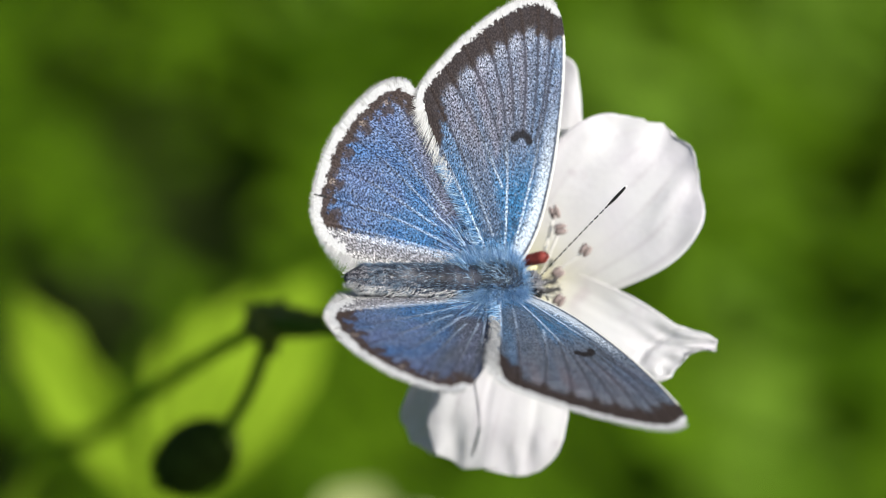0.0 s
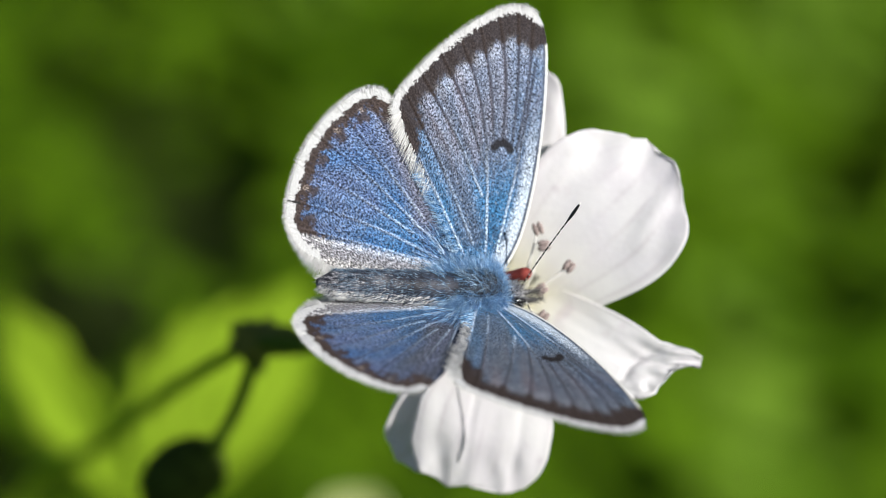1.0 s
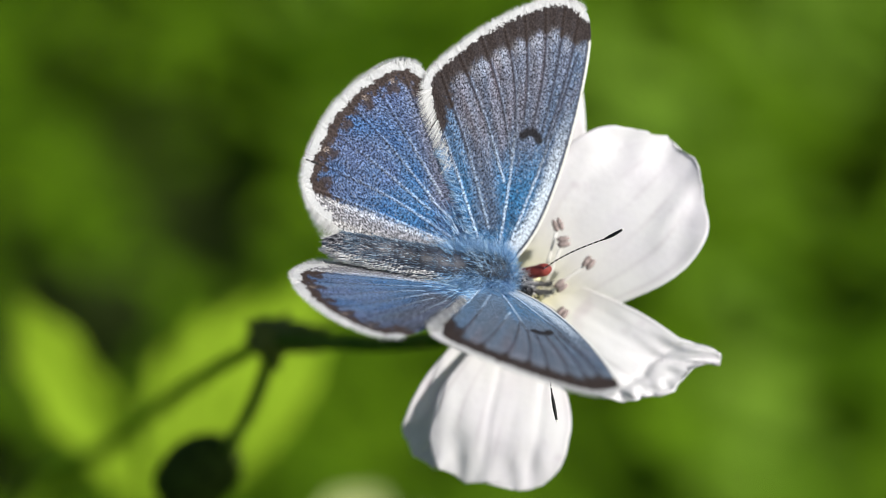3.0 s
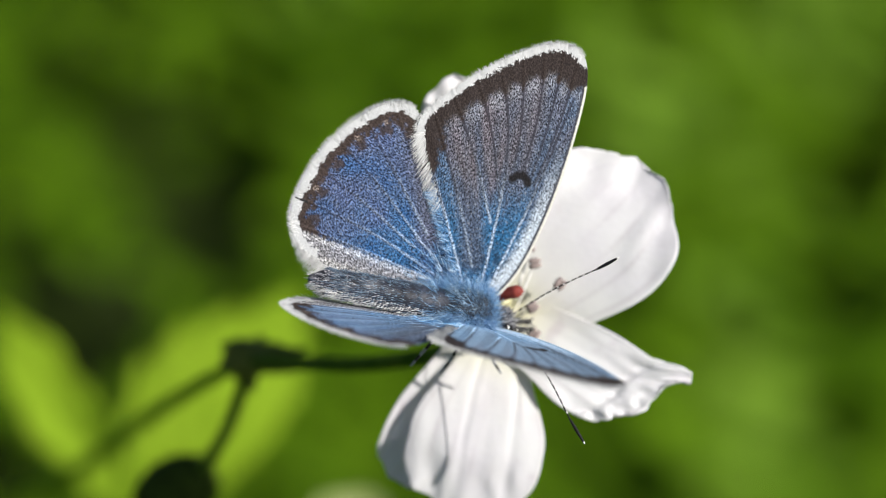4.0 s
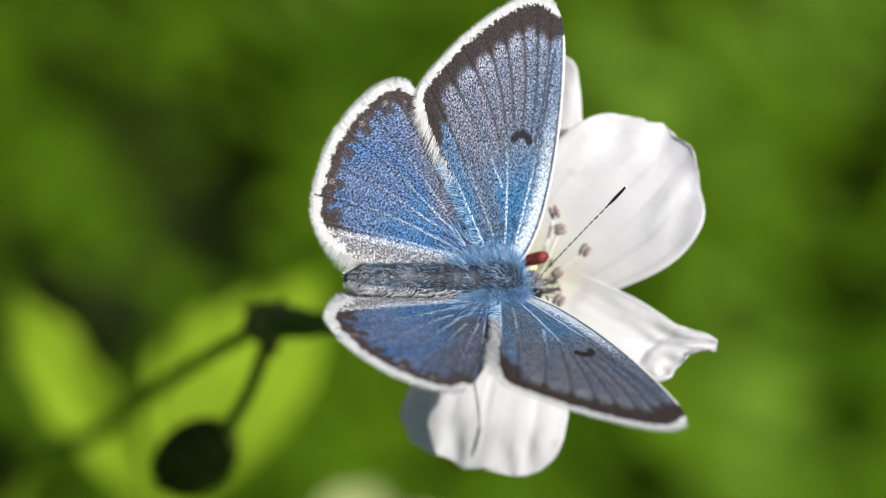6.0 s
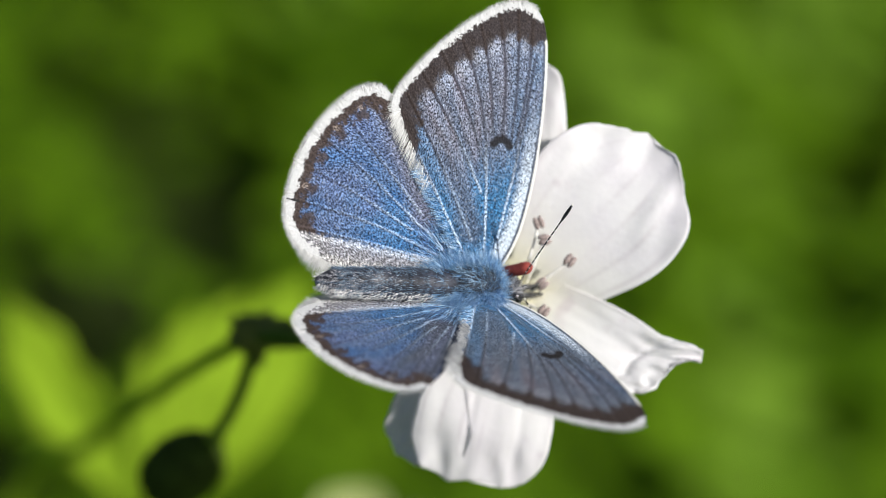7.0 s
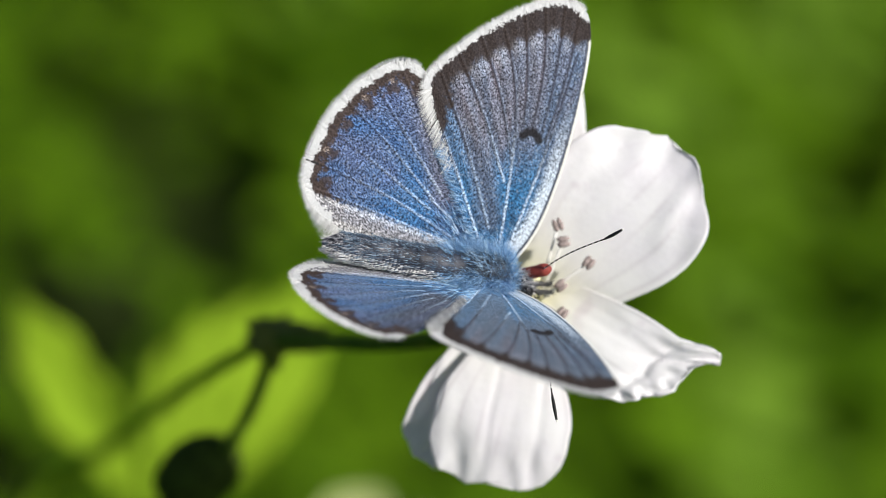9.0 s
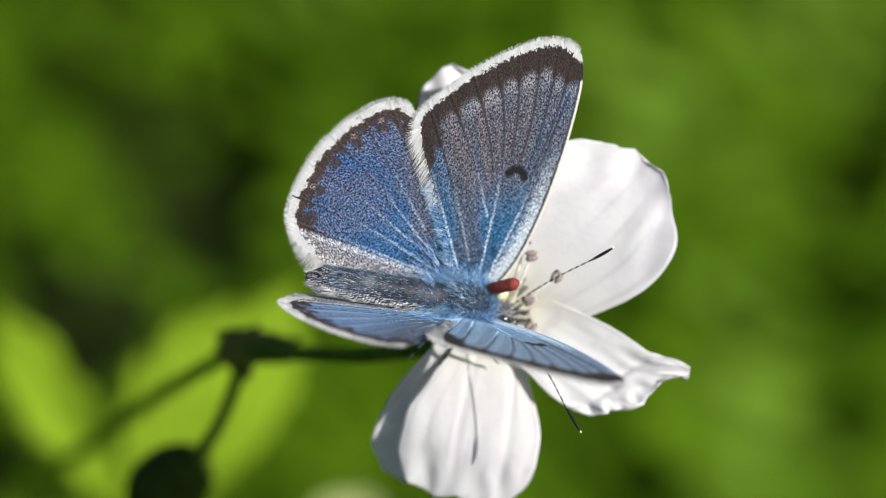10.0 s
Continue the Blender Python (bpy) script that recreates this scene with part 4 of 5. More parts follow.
def motions():
    # the flower head sways on its stalk, the leaf a little less
    sway = [
        (0, 5.27, -2.44, -6.00, 0.4, 0.0, -0.2),
        (0.1, 5.22, -2.70, -5.87, 0.0, 0.0, -0.2),
        (0.2, 5.49, -2.70, -5.80, 0.0, 0.0, -0.1),
        (0.3, 6.48, -2.28, -5.76, 0.0, 0.0, -0.1),
        (0.4, 6.62, -1.43, -5.74, 0.0, 0.0, -0.1),
        (0.5, 5.48, -2.18, -5.74, -0.2, -0.5, -0.1),
        (0.6, 4.59, -2.56, -5.67, 0.0, 0.0, -0.1),
        (0.7, 4.90, -2.57, -5.62, 0.0, 0.0, -0.1),
        (0.8, 4.89, -2.57, -5.57, 0.0, 0.0, 0.0),
        (0.9, 4.71, -2.58, -5.53, 0.0, 0.0, 0.0),
        (1, 4.22, -3.50, -5.50, 0.0, -0.2, 0.0),
        (1.1, 3.71, -3.75, -5.49, 0.0, 0.0, 0.0),
        (1.2, 2.72, -4.04, -5.49, 0.0, 0.0, 0.1),
        (1.3, 2.29, -5.32, -5.48, 0.0, 0.0, 0.1),
        (1.4, 0.98, -6.18, -5.47, 0.0, 0.0, 0.1),
        (1.5, 1.07, -6.78, -5.48, 0.4, 0.0, 0.2),
        (1.6, 0.84, -6.47, -5.55, 0.0, 0.0, 0.1),
        (1.7, 0.29, -5.32, -5.63, 0.0, 0.0, 0.0),
        (1.8, 2.04, -5.02, -5.74, 0.0, 0.0, 0.0),
        (1.9, 3.47, -4.59, -5.87, 0.0, 0.0, -0.1),
        (2, 3.21, -4.86, -6.02, -0.3, -0.2, -0.2),
        (2.1, 2.53, -5.81, -6.13, -0.4, -0.2, -0.1),
        (2.2, 3.00, -4.76, -6.24, -0.5, -0.1, -0.1),
        (2.3, 3.88, -4.81, -6.36, -0.5, -0.1, 0.0),
        (2.4, 4.95, -4.86, -6.47, -0.6, 0.0, 0.0),
        (2.5, 5.09, -3.44, -6.58, -0.7, 0.0, 0.1),
        (2.6, 4.25, -3.32, -6.44, -0.4, -0.1, -0.1),
        (2.7, 4.12, -3.80, -6.29, -0.1, -0.2, -0.4),
        (2.8, 4.28, -3.69, -5.27, 0.0, 0.0, -0.2),
        (2.9, 5.52, -2.60, -5.16, -0.1, -0.1, -0.3),
        (3, 5.43, -3.26, -5.06, -0.3, -0.3, -0.4),
        (3.1, 4.83, -3.38, -5.13, -0.1, -0.1, -0.3),
        (3.2, 5.16, -4.10, -5.20, 0.0, 0.0, -0.3),
        (3.3, 5.59, -3.68, -5.24, 0.0, 0.0, -0.3),
        (3.4, 4.58, -3.67, -5.24, -0.1, 0.1, -0.3),
        (3.5, 4.31, -4.07, -5.24, -0.1, 0.1, -0.3),
        (3.6, 4.79, -3.55, -5.20, -0.1, 0.1, -0.2),
        (3.7, 5.29, -4.71, -5.16, 0.0, 0.0, -0.2),
        (3.8, 4.20, -5.21, -6.88, -0.2, 0.5, 0.1),
        (3.9, 3.24, -3.69, -6.68, 0.0, 0.0, 0.1),
        (4, 3.69, -4.65, -6.57, -0.3, 0.2, 0.2),
        (4.1, 3.77, -4.96, -6.30, 0.0, 0.0, 0.2),
        (4.2, 4.65, -2.63, -6.08, 0.0, 0.0, 0.1),
        (4.3, 4.45, -2.69, -5.93, 0.0, 0.0, 0.1),
        (4.4, 2.88, -4.64, -5.82, 0.0, 0.0, 0.1),
        (4.5, 3.50, -5.55, -5.75, 0.3, 0.1, 0.2),
        (4.6, 4.00, -4.91, -5.60, 0.0, 0.0, 0.1),
        (4.7, 2.86, -3.77, -5.48, 0.0, 0.0, 0.1),
        (4.8, 1.99, -4.33, -5.36, 0.0, 0.0, 0.1),
        (4.9, 2.83, -3.90, -5.22, 0.0, 0.0, 0.1),
        (5, 3.40, -3.02, -5.01, -0.6, 0.3, 0.2),
        (5.1, 3.24, -4.62, -5.04, 0.0, 0.0, 0.2),
        (5.2, 1.53, -4.91, -4.99, 0.0, 0.0, 0.3),
        (5.3, 0.50, -4.92, -4.89, 0.0, 0.0, 0.3),
        (5.4, 1.50, -4.65, -4.73, 0.0, 0.0, 0.5),
        (5.5, 2.16, -4.56, -4.51, 0.5, 0.6, 0.6),
        (5.6, 1.92, -5.71, -4.45, 0.0, 0.0, 0.2),
        (5.7, 1.25, -4.70, -4.29, -0.2, 0.6, -0.2),
        (6, 5.27, -2.44, -6.00, 0.4, 0.0, -0.2),
        (6.1, 5.22, -2.70, -5.87, 0.0, 0.0, -0.2),
        (6.2, 5.49, -2.70, -5.80, 0.0, 0.0, -0.1),
        (6.3, 6.48, -2.28, -5.76, 0.0, 0.0, -0.1),
        (6.4, 6.62, -1.43, -5.74, 0.0, 0.0, -0.1),
        (6.5, 5.48, -2.18, -5.74, -0.2, -0.5, -0.1),
        (6.6, 4.59, -2.56, -5.67, 0.0, 0.0, -0.1),
        (6.7, 4.90, -2.57, -5.62, 0.0, 0.0, -0.1),
        (6.8, 5.01, -2.54, -5.33, 0.3, -0.3, 0.3),
        (6.9, 4.73, -2.33, -5.21, 0.2, -0.2, 0.1),
        (7, 4.25, -3.12, -5.09, 0.2, -0.1, -0.1),
        (7.1, 3.68, -3.72, -5.07, 0.0, 0.0, 0.0),
        (7.2, 2.97, -3.86, -5.02, 0.0, 0.0, 0.0),
        (7.3, 2.25, -4.70, -4.93, 0.0, 0.0, 0.0),
        (7.4, 1.25, -5.83, -4.78, 0.0, 0.0, 0.0),
        (7.5, 0.97, -6.63, -4.60, 0.7, 0.0, 0.0),
        (7.6, 0.80, -6.53, -4.81, 0.0, 0.0, 0.0),
        (7.7, -0.03, -5.83, -5.00, 0.0, 0.0, -0.1),
        (7.8, 1.11, -4.84, -5.13, 0.0, 0.0, -0.1),
        (7.9, 3.42, -4.69, -5.23, 0.0, 0.0, -0.2),
        (8, 3.33, -4.67, -5.31, 0.2, -0.2, -0.2),
        (8.1, 2.82, -5.30, -5.34, 0.1, -0.1, -0.2),
        (8.2, 3.01, -4.14, -5.38, 0.0, 0.0, -0.1),
        (8.3, 3.43, -3.86, -5.41, 0.0, 0.0, -0.1),
        (8.4, 4.78, -4.59, -5.43, -0.1, -0.1, -0.1),
        (8.5, 5.05, -3.59, -5.45, -0.1, -0.2, -0.1),
        (8.6, 4.76, -2.72, -5.39, -0.1, -0.1, -0.2),
        (8.7, 3.71, -3.42, -5.34, 0.0, 0.0, -0.2),
        (8.8, 4.28, -3.69, -5.27, 0.0, 0.0, -0.2),
        (8.9, 5.52, -2.60, -5.16, -0.1, -0.1, -0.3),
        (9, 5.43, -3.26, -5.06, -0.3, -0.3, -0.4),
        (9.1, 4.83, -3.38, -5.13, -0.1, -0.1, -0.3),
        (9.2, 5.16, -4.10, -5.20, 0.0, 0.0, -0.3),
        (9.3, 5.59, -3.68, -5.24, 0.0, 0.0, -0.3),
        (9.4, 4.58, -3.67, -5.24, -0.1, 0.1, -0.3),
        (9.5, 4.31, -4.07, -5.24, -0.1, 0.1, -0.3),
        (9.6, 4.79, -3.55, -5.20, -0.1, 0.1, -0.2),
        (9.7, 5.29, -4.71, -5.16, 0.0, 0.0, -0.2),
        (9.8, 4.40, -5.43, -5.08, 0.0, 0.0, -0.2),
        (9.9, 3.31, -3.82, -5.01, 0.1, 0.1, -0.2),
        (10, 3.42, -4.13, -4.93, 0.1, 0.1, -0.2),
    ]
    walk(FLOWER, [(t, view_pose(x, y, z, *turn)) for t, x, y, z, *turn in sway])
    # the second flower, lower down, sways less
    walk(LOW_FLOWER, [(t, view_pose(-9.0 + 0.5 * (x - 5.3), -39.6 + 0.5 * (y + 2.5), -155.0, -20)) for t, x, y, *_ in sway])
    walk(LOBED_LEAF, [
        (0, view_pose(-29.12, -28.98, -110.0)),
        (0.1, view_pose(-29.17, -29.14, -110.0)),
        (0.2, view_pose(-28.87, -29.14, -110.0)),
        (0.3, view_pose(-27.78, -28.85, -110.0)),
        (0.4, view_pose(-27.63, -28.25, -110.0)),
        (0.5, view_pose(-28.94, -28.76, -110.0)),
        (0.6, view_pose(-29.86, -29.05, -110.0)),
        (0.7, view_pose(-29.52, -29.05, -110.0)),
        (0.8, view_pose(-29.53, -29.05, -110.0)),
        (0.9, view_pose(-29.74, -29.05, -110.0)),
        (1, view_pose(-30.30, -29.70, -110.0)),
        (1.1, view_pose(-30.84, -29.88, -110.0)),
        (1.2, view_pose(-31.93, -30.08, -110.0)),
        (1.3, view_pose(-32.41, -30.98, -110.0)),
        (1.4, view_pose(-33.86, -31.58, -110.0)),
        (1.5, view_pose(-33.76, -32.02, -110.0)),
        (1.6, view_pose(-34.00, -31.77, -110.0)),
        (1.7, view_pose(-34.61, -30.97, -110.0)),
        (1.8, view_pose(-32.67, -30.77, -110.0)),
        (1.9, view_pose(-31.09, -30.46, -110.0)),
        (2, view_pose(-31.40, -30.63, -110.0)),
        (2.1, view_pose(-32.15, -31.78, -110.0)),
        (2.2, view_pose(-31.63, -30.74, -110.0)),
        (2.3, view_pose(-30.67, -30.90, -110.0)),
        (2.4, view_pose(-29.48, -31.06, -110.0)),
        (2.5, view_pose(-29.33, -29.61, -110.0)),
        (2.6, view_pose(-30.25, -29.43, -110.0)),
        (2.7, view_pose(-30.39, -29.91, -110.0)),
        (2.8, view_pose(-30.20, -29.84, -110.0)),
        (2.9, view_pose(-28.85, -28.77, -110.0)),
        (3, view_pose(-28.95, -29.52, -110.0)),
        (3.1, view_pose(-29.60, -29.59, -110.0)),
        (3.2, view_pose(-29.23, -30.12, -110.0)),
        (3.3, view_pose(-28.76, -29.83, -110.0)),
        (3.4, view_pose(-29.86, -29.72, -110.0)),
        (3.5, view_pose(-30.15, -30.10, -110.0)),
        (3.6, view_pose(-29.62, -29.53, -110.0)),
        (3.7, view_pose(-29.08, -30.55, -110.0)),
        (3.8, view_pose(-30.26, -30.89, -110.0)),
        (3.9, view_pose(-31.36, -29.83, -110.0)),
        (4, view_pose(-30.85, -30.48, -110.0)),
        (4.1, view_pose(-30.78, -30.72, -110.0)),
        (4.2, view_pose(-29.82, -29.09, -110.0)),
        (4.3, view_pose(-30.03, -29.13, -110.0)),
        (4.4, view_pose(-31.76, -30.50, -110.0)),
        (4.5, view_pose(-31.08, -31.16, -110.0)),
        (4.6, view_pose(-30.53, -30.69, -110.0)),
        (4.7, view_pose(-31.79, -29.89, -110.0)),
        (4.8, view_pose(-32.73, -30.28, -110.0)),
        (4.9, view_pose(-31.81, -29.98, -110.0)),
        (5, view_pose(-31.16, -29.32, -110.0)),
        (5.1, view_pose(-31.37, -30.48, -110.0)),
        (5.2, view_pose(-33.25, -30.68, -110.0)),
        (5.3, view_pose(-34.40, -30.69, -110.0)),
        (5.4, view_pose(-33.30, -30.50, -110.0)),
        (5.5, view_pose(-32.53, -30.47, -110.0)),
        (5.6, view_pose(-32.82, -31.25, -110.0)),
        (5.7, view_pose(-33.47, -30.53, -110.0)),
        (6, view_pose(-29.12, -28.98, -110.0)),
        (6.1, view_pose(-29.17, -29.14, -110.0)),
        (6.2, view_pose(-28.87, -29.14, -110.0)),
        (6.3, view_pose(-27.78, -28.85, -110.0)),
        (6.4, view_pose(-27.63, -28.25, -110.0)),
        (6.5, view_pose(-28.94, -28.76, -110.0)),
        (6.6, view_pose(-29.86, -29.05, -110.0)),
        (6.7, view_pose(-29.52, -29.05, -110.0)),
        (6.8, view_pose(-29.46, -29.05, -110.0)),
        (6.9, view_pose(-29.75, -28.70, -110.0)),
        (7, view_pose(-30.26, -29.44, -110.0)),
        (7.1, view_pose(-30.87, -29.85, -110.0)),
        (7.2, view_pose(-31.65, -29.95, -110.0)),
        (7.3, view_pose(-32.44, -30.54, -110.0)),
        (7.4, view_pose(-33.54, -31.33, -110.0)),
        (7.5, view_pose(-33.86, -31.94, -110.0)),
        (7.6, view_pose(-34.04, -31.82, -110.0)),
        (7.7, view_pose(-34.95, -31.33, -110.0)),
        (7.8, view_pose(-33.69, -30.64, -110.0)),
        (7.9, view_pose(-31.15, -30.54, -110.0)),
        (8, view_pose(-31.27, -30.53, -110.0)),
        (8.1, view_pose(-31.83, -31.31, -110.0)),
        (8.2, view_pose(-31.60, -30.15, -110.0)),
        (8.3, view_pose(-31.13, -29.95, -110.0)),
        (8.4, view_pose(-29.68, -30.78, -110.0)),
        (8.5, view_pose(-29.38, -29.76, -110.0)),
        (8.6, view_pose(-29.70, -28.83, -110.0)),
        (8.7, view_pose(-30.82, -29.65, -110.0)),
        (8.8, view_pose(-30.20, -29.84, -110.0)),
        (8.9, view_pose(-28.85, -28.77, -110.0)),
        (9, view_pose(-28.95, -29.52, -110.0)),
        (9.1, view_pose(-29.60, -29.59, -110.0)),
        (9.2, view_pose(-29.23, -30.12, -110.0)),
        (9.3, view_pose(-28.76, -29.83, -110.0)),
        (9.4, view_pose(-29.86, -29.72, -110.0)),
        (9.5, view_pose(-30.15, -30.10, -110.0)),
        (9.6, view_pose(-29.62, -29.53, -110.0)),
        (9.7, view_pose(-29.08, -30.55, -110.0)),
        (9.8, view_pose(-30.06, -31.58, -110.0)),
        (9.9, view_pose(-31.26, -29.81, -110.0)),
        (10, view_pose(-31.14, -30.14, -110.0)),
    ])
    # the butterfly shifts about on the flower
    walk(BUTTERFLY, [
        (0, view_pose(2.93, -1.98, 0.67, -28.9, 25.0, 0.5)),
        (0.1, view_pose(2.73, -2.15, 0.47, -28.5, 24.9, 0.4)),
        (0.2, view_pose(2.81, -2.41, 0.38, -26.5, 25.9, 1.4)),
        (0.3, view_pose(4.11, -1.86, 0.30, -28.8, 23.7, 1.2)),
        (0.4, view_pose(4.44, -0.73, 0.28, -30.3, 21.5, 1.0)),
        (0.5, view_pose(2.74, -1.13, 0.30, -32.7, 18.8, 0.3)),
        (0.6, view_pose(1.53, -1.19, 0.23, -33.0, 17.5, -1.2)),
        (0.7, view_pose(1.32, -1.08, 0.21, -31.8, 18.1, -0.9)),
        (0.8, view_pose(1.28, -1.21, 0.23, -31.1, 18.2, -1.1)),
        (0.9, view_pose(1.50, -1.56, 0.29, -29.9, 19.5, 0.1)),
        (1, view_pose(1.64, -2.48, 0.39, -30.8, 19.1, -0.4)),
        (1.1, view_pose(0.94, -3.10, 0.19, -35.1, 19.7, -5.2)),
        (1.2, view_pose(-0.28, -3.41, 0.07, -34.4, 19.6, -6.0)),
        (1.3, view_pose(-1.10, -4.70, -0.01, -33.0, 20.4, -5.8)),
        (1.4, view_pose(-2.56, -5.89, -0.10, -30.6, 18.2, -5.0)),
        (1.5, view_pose(-2.28, -6.46, -0.21, -29.2, 15.3, -2.3)),
        (1.6, view_pose(-2.82, -6.95, -0.22, -33.4, 15.7, -6.4)),
        (1.7, view_pose(-4.04, -5.19, -0.20, -31.9, 17.5, -6.5)),
        (1.8, view_pose(-2.27, -4.22, -0.21, -28.9, 20.8, -6.7)),
        (1.9, view_pose(0.18, -3.36, -0.32, -33.8, 17.0, -9.8)),
        (2, view_pose(0.18, -3.47, -0.47, -35.8, 13.0, -8.7)),
        (2.1, view_pose(-0.21, -3.96, -0.46, -35.6, 13.3, -8.6)),
        (2.2, view_pose(0.06, -2.87, -0.45, -35.4, 13.6, -8.5)),
        (2.3, view_pose(0.72, -2.56, -0.43, -35.2, 13.9, -8.3)),
        (2.4, view_pose(1.95, -2.63, -0.42, -35.0, 14.2, -8.2)),
        (2.5, view_pose(1.87, -1.56, -0.41, -34.8, 14.5, -8.1)),
        (2.6, view_pose(0.86, -1.18, -0.32, -36.1, 14.6, -6.8)),
        (2.7, view_pose(0.98, -1.94, -0.24, -37.5, 14.7, -5.4)),
        (2.8, view_pose(1.10, -1.57, -0.15, -34.6, 13.9, -4.5)),
        (2.9, view_pose(2.01, -1.30, -0.13, -34.4, 12.9, -6.3)),
        (3, view_pose(2.20, -1.40, -0.11, -34.1, 11.8, -8.2)),
        (3.1, view_pose(1.66, -2.17, -0.18, -32.8, 14.3, -7.6)),
        (3.2, view_pose(2.83, -2.71, -0.26, -31.5, 16.8, -7.1)),
        (3.3, view_pose(3.79, -3.07, -0.39, -31.6, 16.3, -8.2)),
        (3.4, view_pose(2.28, -3.37, -0.57, -30.9, 18.2, -8.8)),
        (3.5, view_pose(1.81, -3.26, -0.76, -30.2, 20.1, -9.4)),
        (3.6, view_pose(2.49, -3.19, -0.78, -31.2, 19.5, -10.4)),
        (3.7, view_pose(3.07, -3.92, -0.80, -32.2, 18.9, -11.3)),
        (3.8, view_pose(1.67, -4.50, -0.72, -33.5, 18.2, -10.9)),
        (3.9, view_pose(1.10, -3.03, -0.72, -37.9, 14.1, -10.7)),
        (4, view_pose(1.08, -3.72, -0.56, -34.6, 16.6, -9.1)),
        (4.1, view_pose(2.20, -4.36, -0.41, -36.5, 11.6, -6.3)),
        (4.2, view_pose(2.36, -1.48, -0.25, -37.6, 16.6, -7.4)),
        (4.3, view_pose(2.17, -1.43, -0.03, -33.7, 19.0, -7.8)),
        (4.4, view_pose(0.68, -3.90, 0.11, -32.6, 20.2, -7.5)),
        (4.5, view_pose(0.70, -5.11, 0.27, -31.6, 21.2, -7.4)),
        (4.6, view_pose(1.71, -4.83, 0.26, -33.3, 18.9, -6.1)),
        (4.7, view_pose(-0.02, -3.28, 0.28, -29.8, 20.3, -6.8)),
        (4.8, view_pose(-0.91, -3.69, 0.20, -36.2, 17.4, -7.8)),
        (4.9, view_pose(-0.35, -3.25, 0.21, -35.5, 17.7, -7.4)),
        (5, view_pose(0.72, -1.70, 0.28, -34.7, 17.5, -7.4)),
        (5.1, view_pose(1.06, -3.92, 0.37, -33.2, 17.5, -5.9)),
        (5.2, view_pose(-1.96, -4.04, 0.54, -26.3, 22.4, -6.4)),
        (5.3, view_pose(-2.73, -4.00, 0.66, -26.9, 21.8, -6.2)),
        (5.4, view_pose(-1.68, -3.85, 0.81, -33.6, 19.5, -7.4)),
        (5.5, view_pose(-0.62, -3.89, 1.16, -32.1, 22.4, -5.9)),
        (5.6, view_pose(-1.48, -4.67, 1.09, -29.5, 27.2, -7.6)),
        (5.7, view_pose(-1.62, -4.01, 1.13, -33.3, 21.5, -6.1)),
        (6, view_pose(2.93, -1.98, 0.67, -28.9, 25.0, 0.5)),
        (6.1, view_pose(2.73, -2.15, 0.47, -28.5, 24.9, 0.4)),
        (6.2, view_pose(2.81, -2.41, 0.38, -26.5, 25.9, 1.4)),
        (6.3, view_pose(4.11, -1.86, 0.30, -28.8, 23.7, 1.2)),
        (6.4, view_pose(4.44, -0.73, 0.28, -30.3, 21.5, 1.0)),
        (6.5, view_pose(2.74, -1.13, 0.30, -32.7, 18.8, 0.3)),
        (6.6, view_pose(1.53, -1.19, 0.23, -33.0, 17.5, -1.2)),
        (6.7, view_pose(1.32, -1.08, 0.21, -31.8, 18.1, -0.9)),
        (6.8, view_pose(1.81, -1.43, 0.42, -29.1, 15.3, 4.6)),
        (6.9, view_pose(1.66, -1.57, 0.37, -29.2, 17.5, 2.3)),
        (7, view_pose(1.54, -2.26, 0.32, -29.2, 19.6, 0.1)),
        (7.1, view_pose(1.40, -3.21, 0.13, -31.6, 17.9, -2.0)),
        (7.2, view_pose(0.38, -3.44, -0.02, -33.3, 16.5, -3.7)),
        (7.3, view_pose(-1.03, -4.38, -0.07, -28.8, 19.9, -4.2)),
        (7.4, view_pose(-2.90, -5.36, -0.18, -26.1, 21.5, -3.2)),
        (7.5, view_pose(-2.51, -6.56, -0.34, -25.3, 15.7, -1.7)),
        (7.6, view_pose(-2.86, -6.60, -0.29, -28.6, 17.5, -4.5)),
        (7.7, view_pose(-3.73, -5.74, -0.28, -31.0, 15.1, -4.6)),
        (7.8, view_pose(-2.75, -4.70, -0.28, -31.9, 16.3, -5.7)),
        (7.9, view_pose(0.05, -4.04, -0.31, -33.5, 16.3, -6.9)),
        (8, view_pose(0.41, -3.53, -0.42, -36.3, 13.3, -7.7)),
        (8.1, view_pose(-0.15, -4.18, -0.37, -36.1, 13.9, -8.9)),
        (8.2, view_pose(-0.10, -3.18, -0.32, -36.0, 14.5, -10.1)),
        (8.3, view_pose(0.59, -2.36, -0.31, -36.4, 14.1, -8.7)),
        (8.4, view_pose(1.84, -3.04, -0.35, -35.4, 14.2, -8.5)),
        (8.5, view_pose(2.02, -2.17, -0.39, -34.4, 14.4, -8.3)),
        (8.6, view_pose(1.10, -1.19, -0.30, -34.7, 14.2, -6.8)),
        (8.7, view_pose(0.83, -1.64, -0.20, -35.0, 14.0, -5.2)),
        (8.8, view_pose(1.10, -1.57, -0.15, -34.6, 13.9, -4.5)),
        (8.9, view_pose(2.01, -1.30, -0.13, -34.4, 12.9, -6.3)),
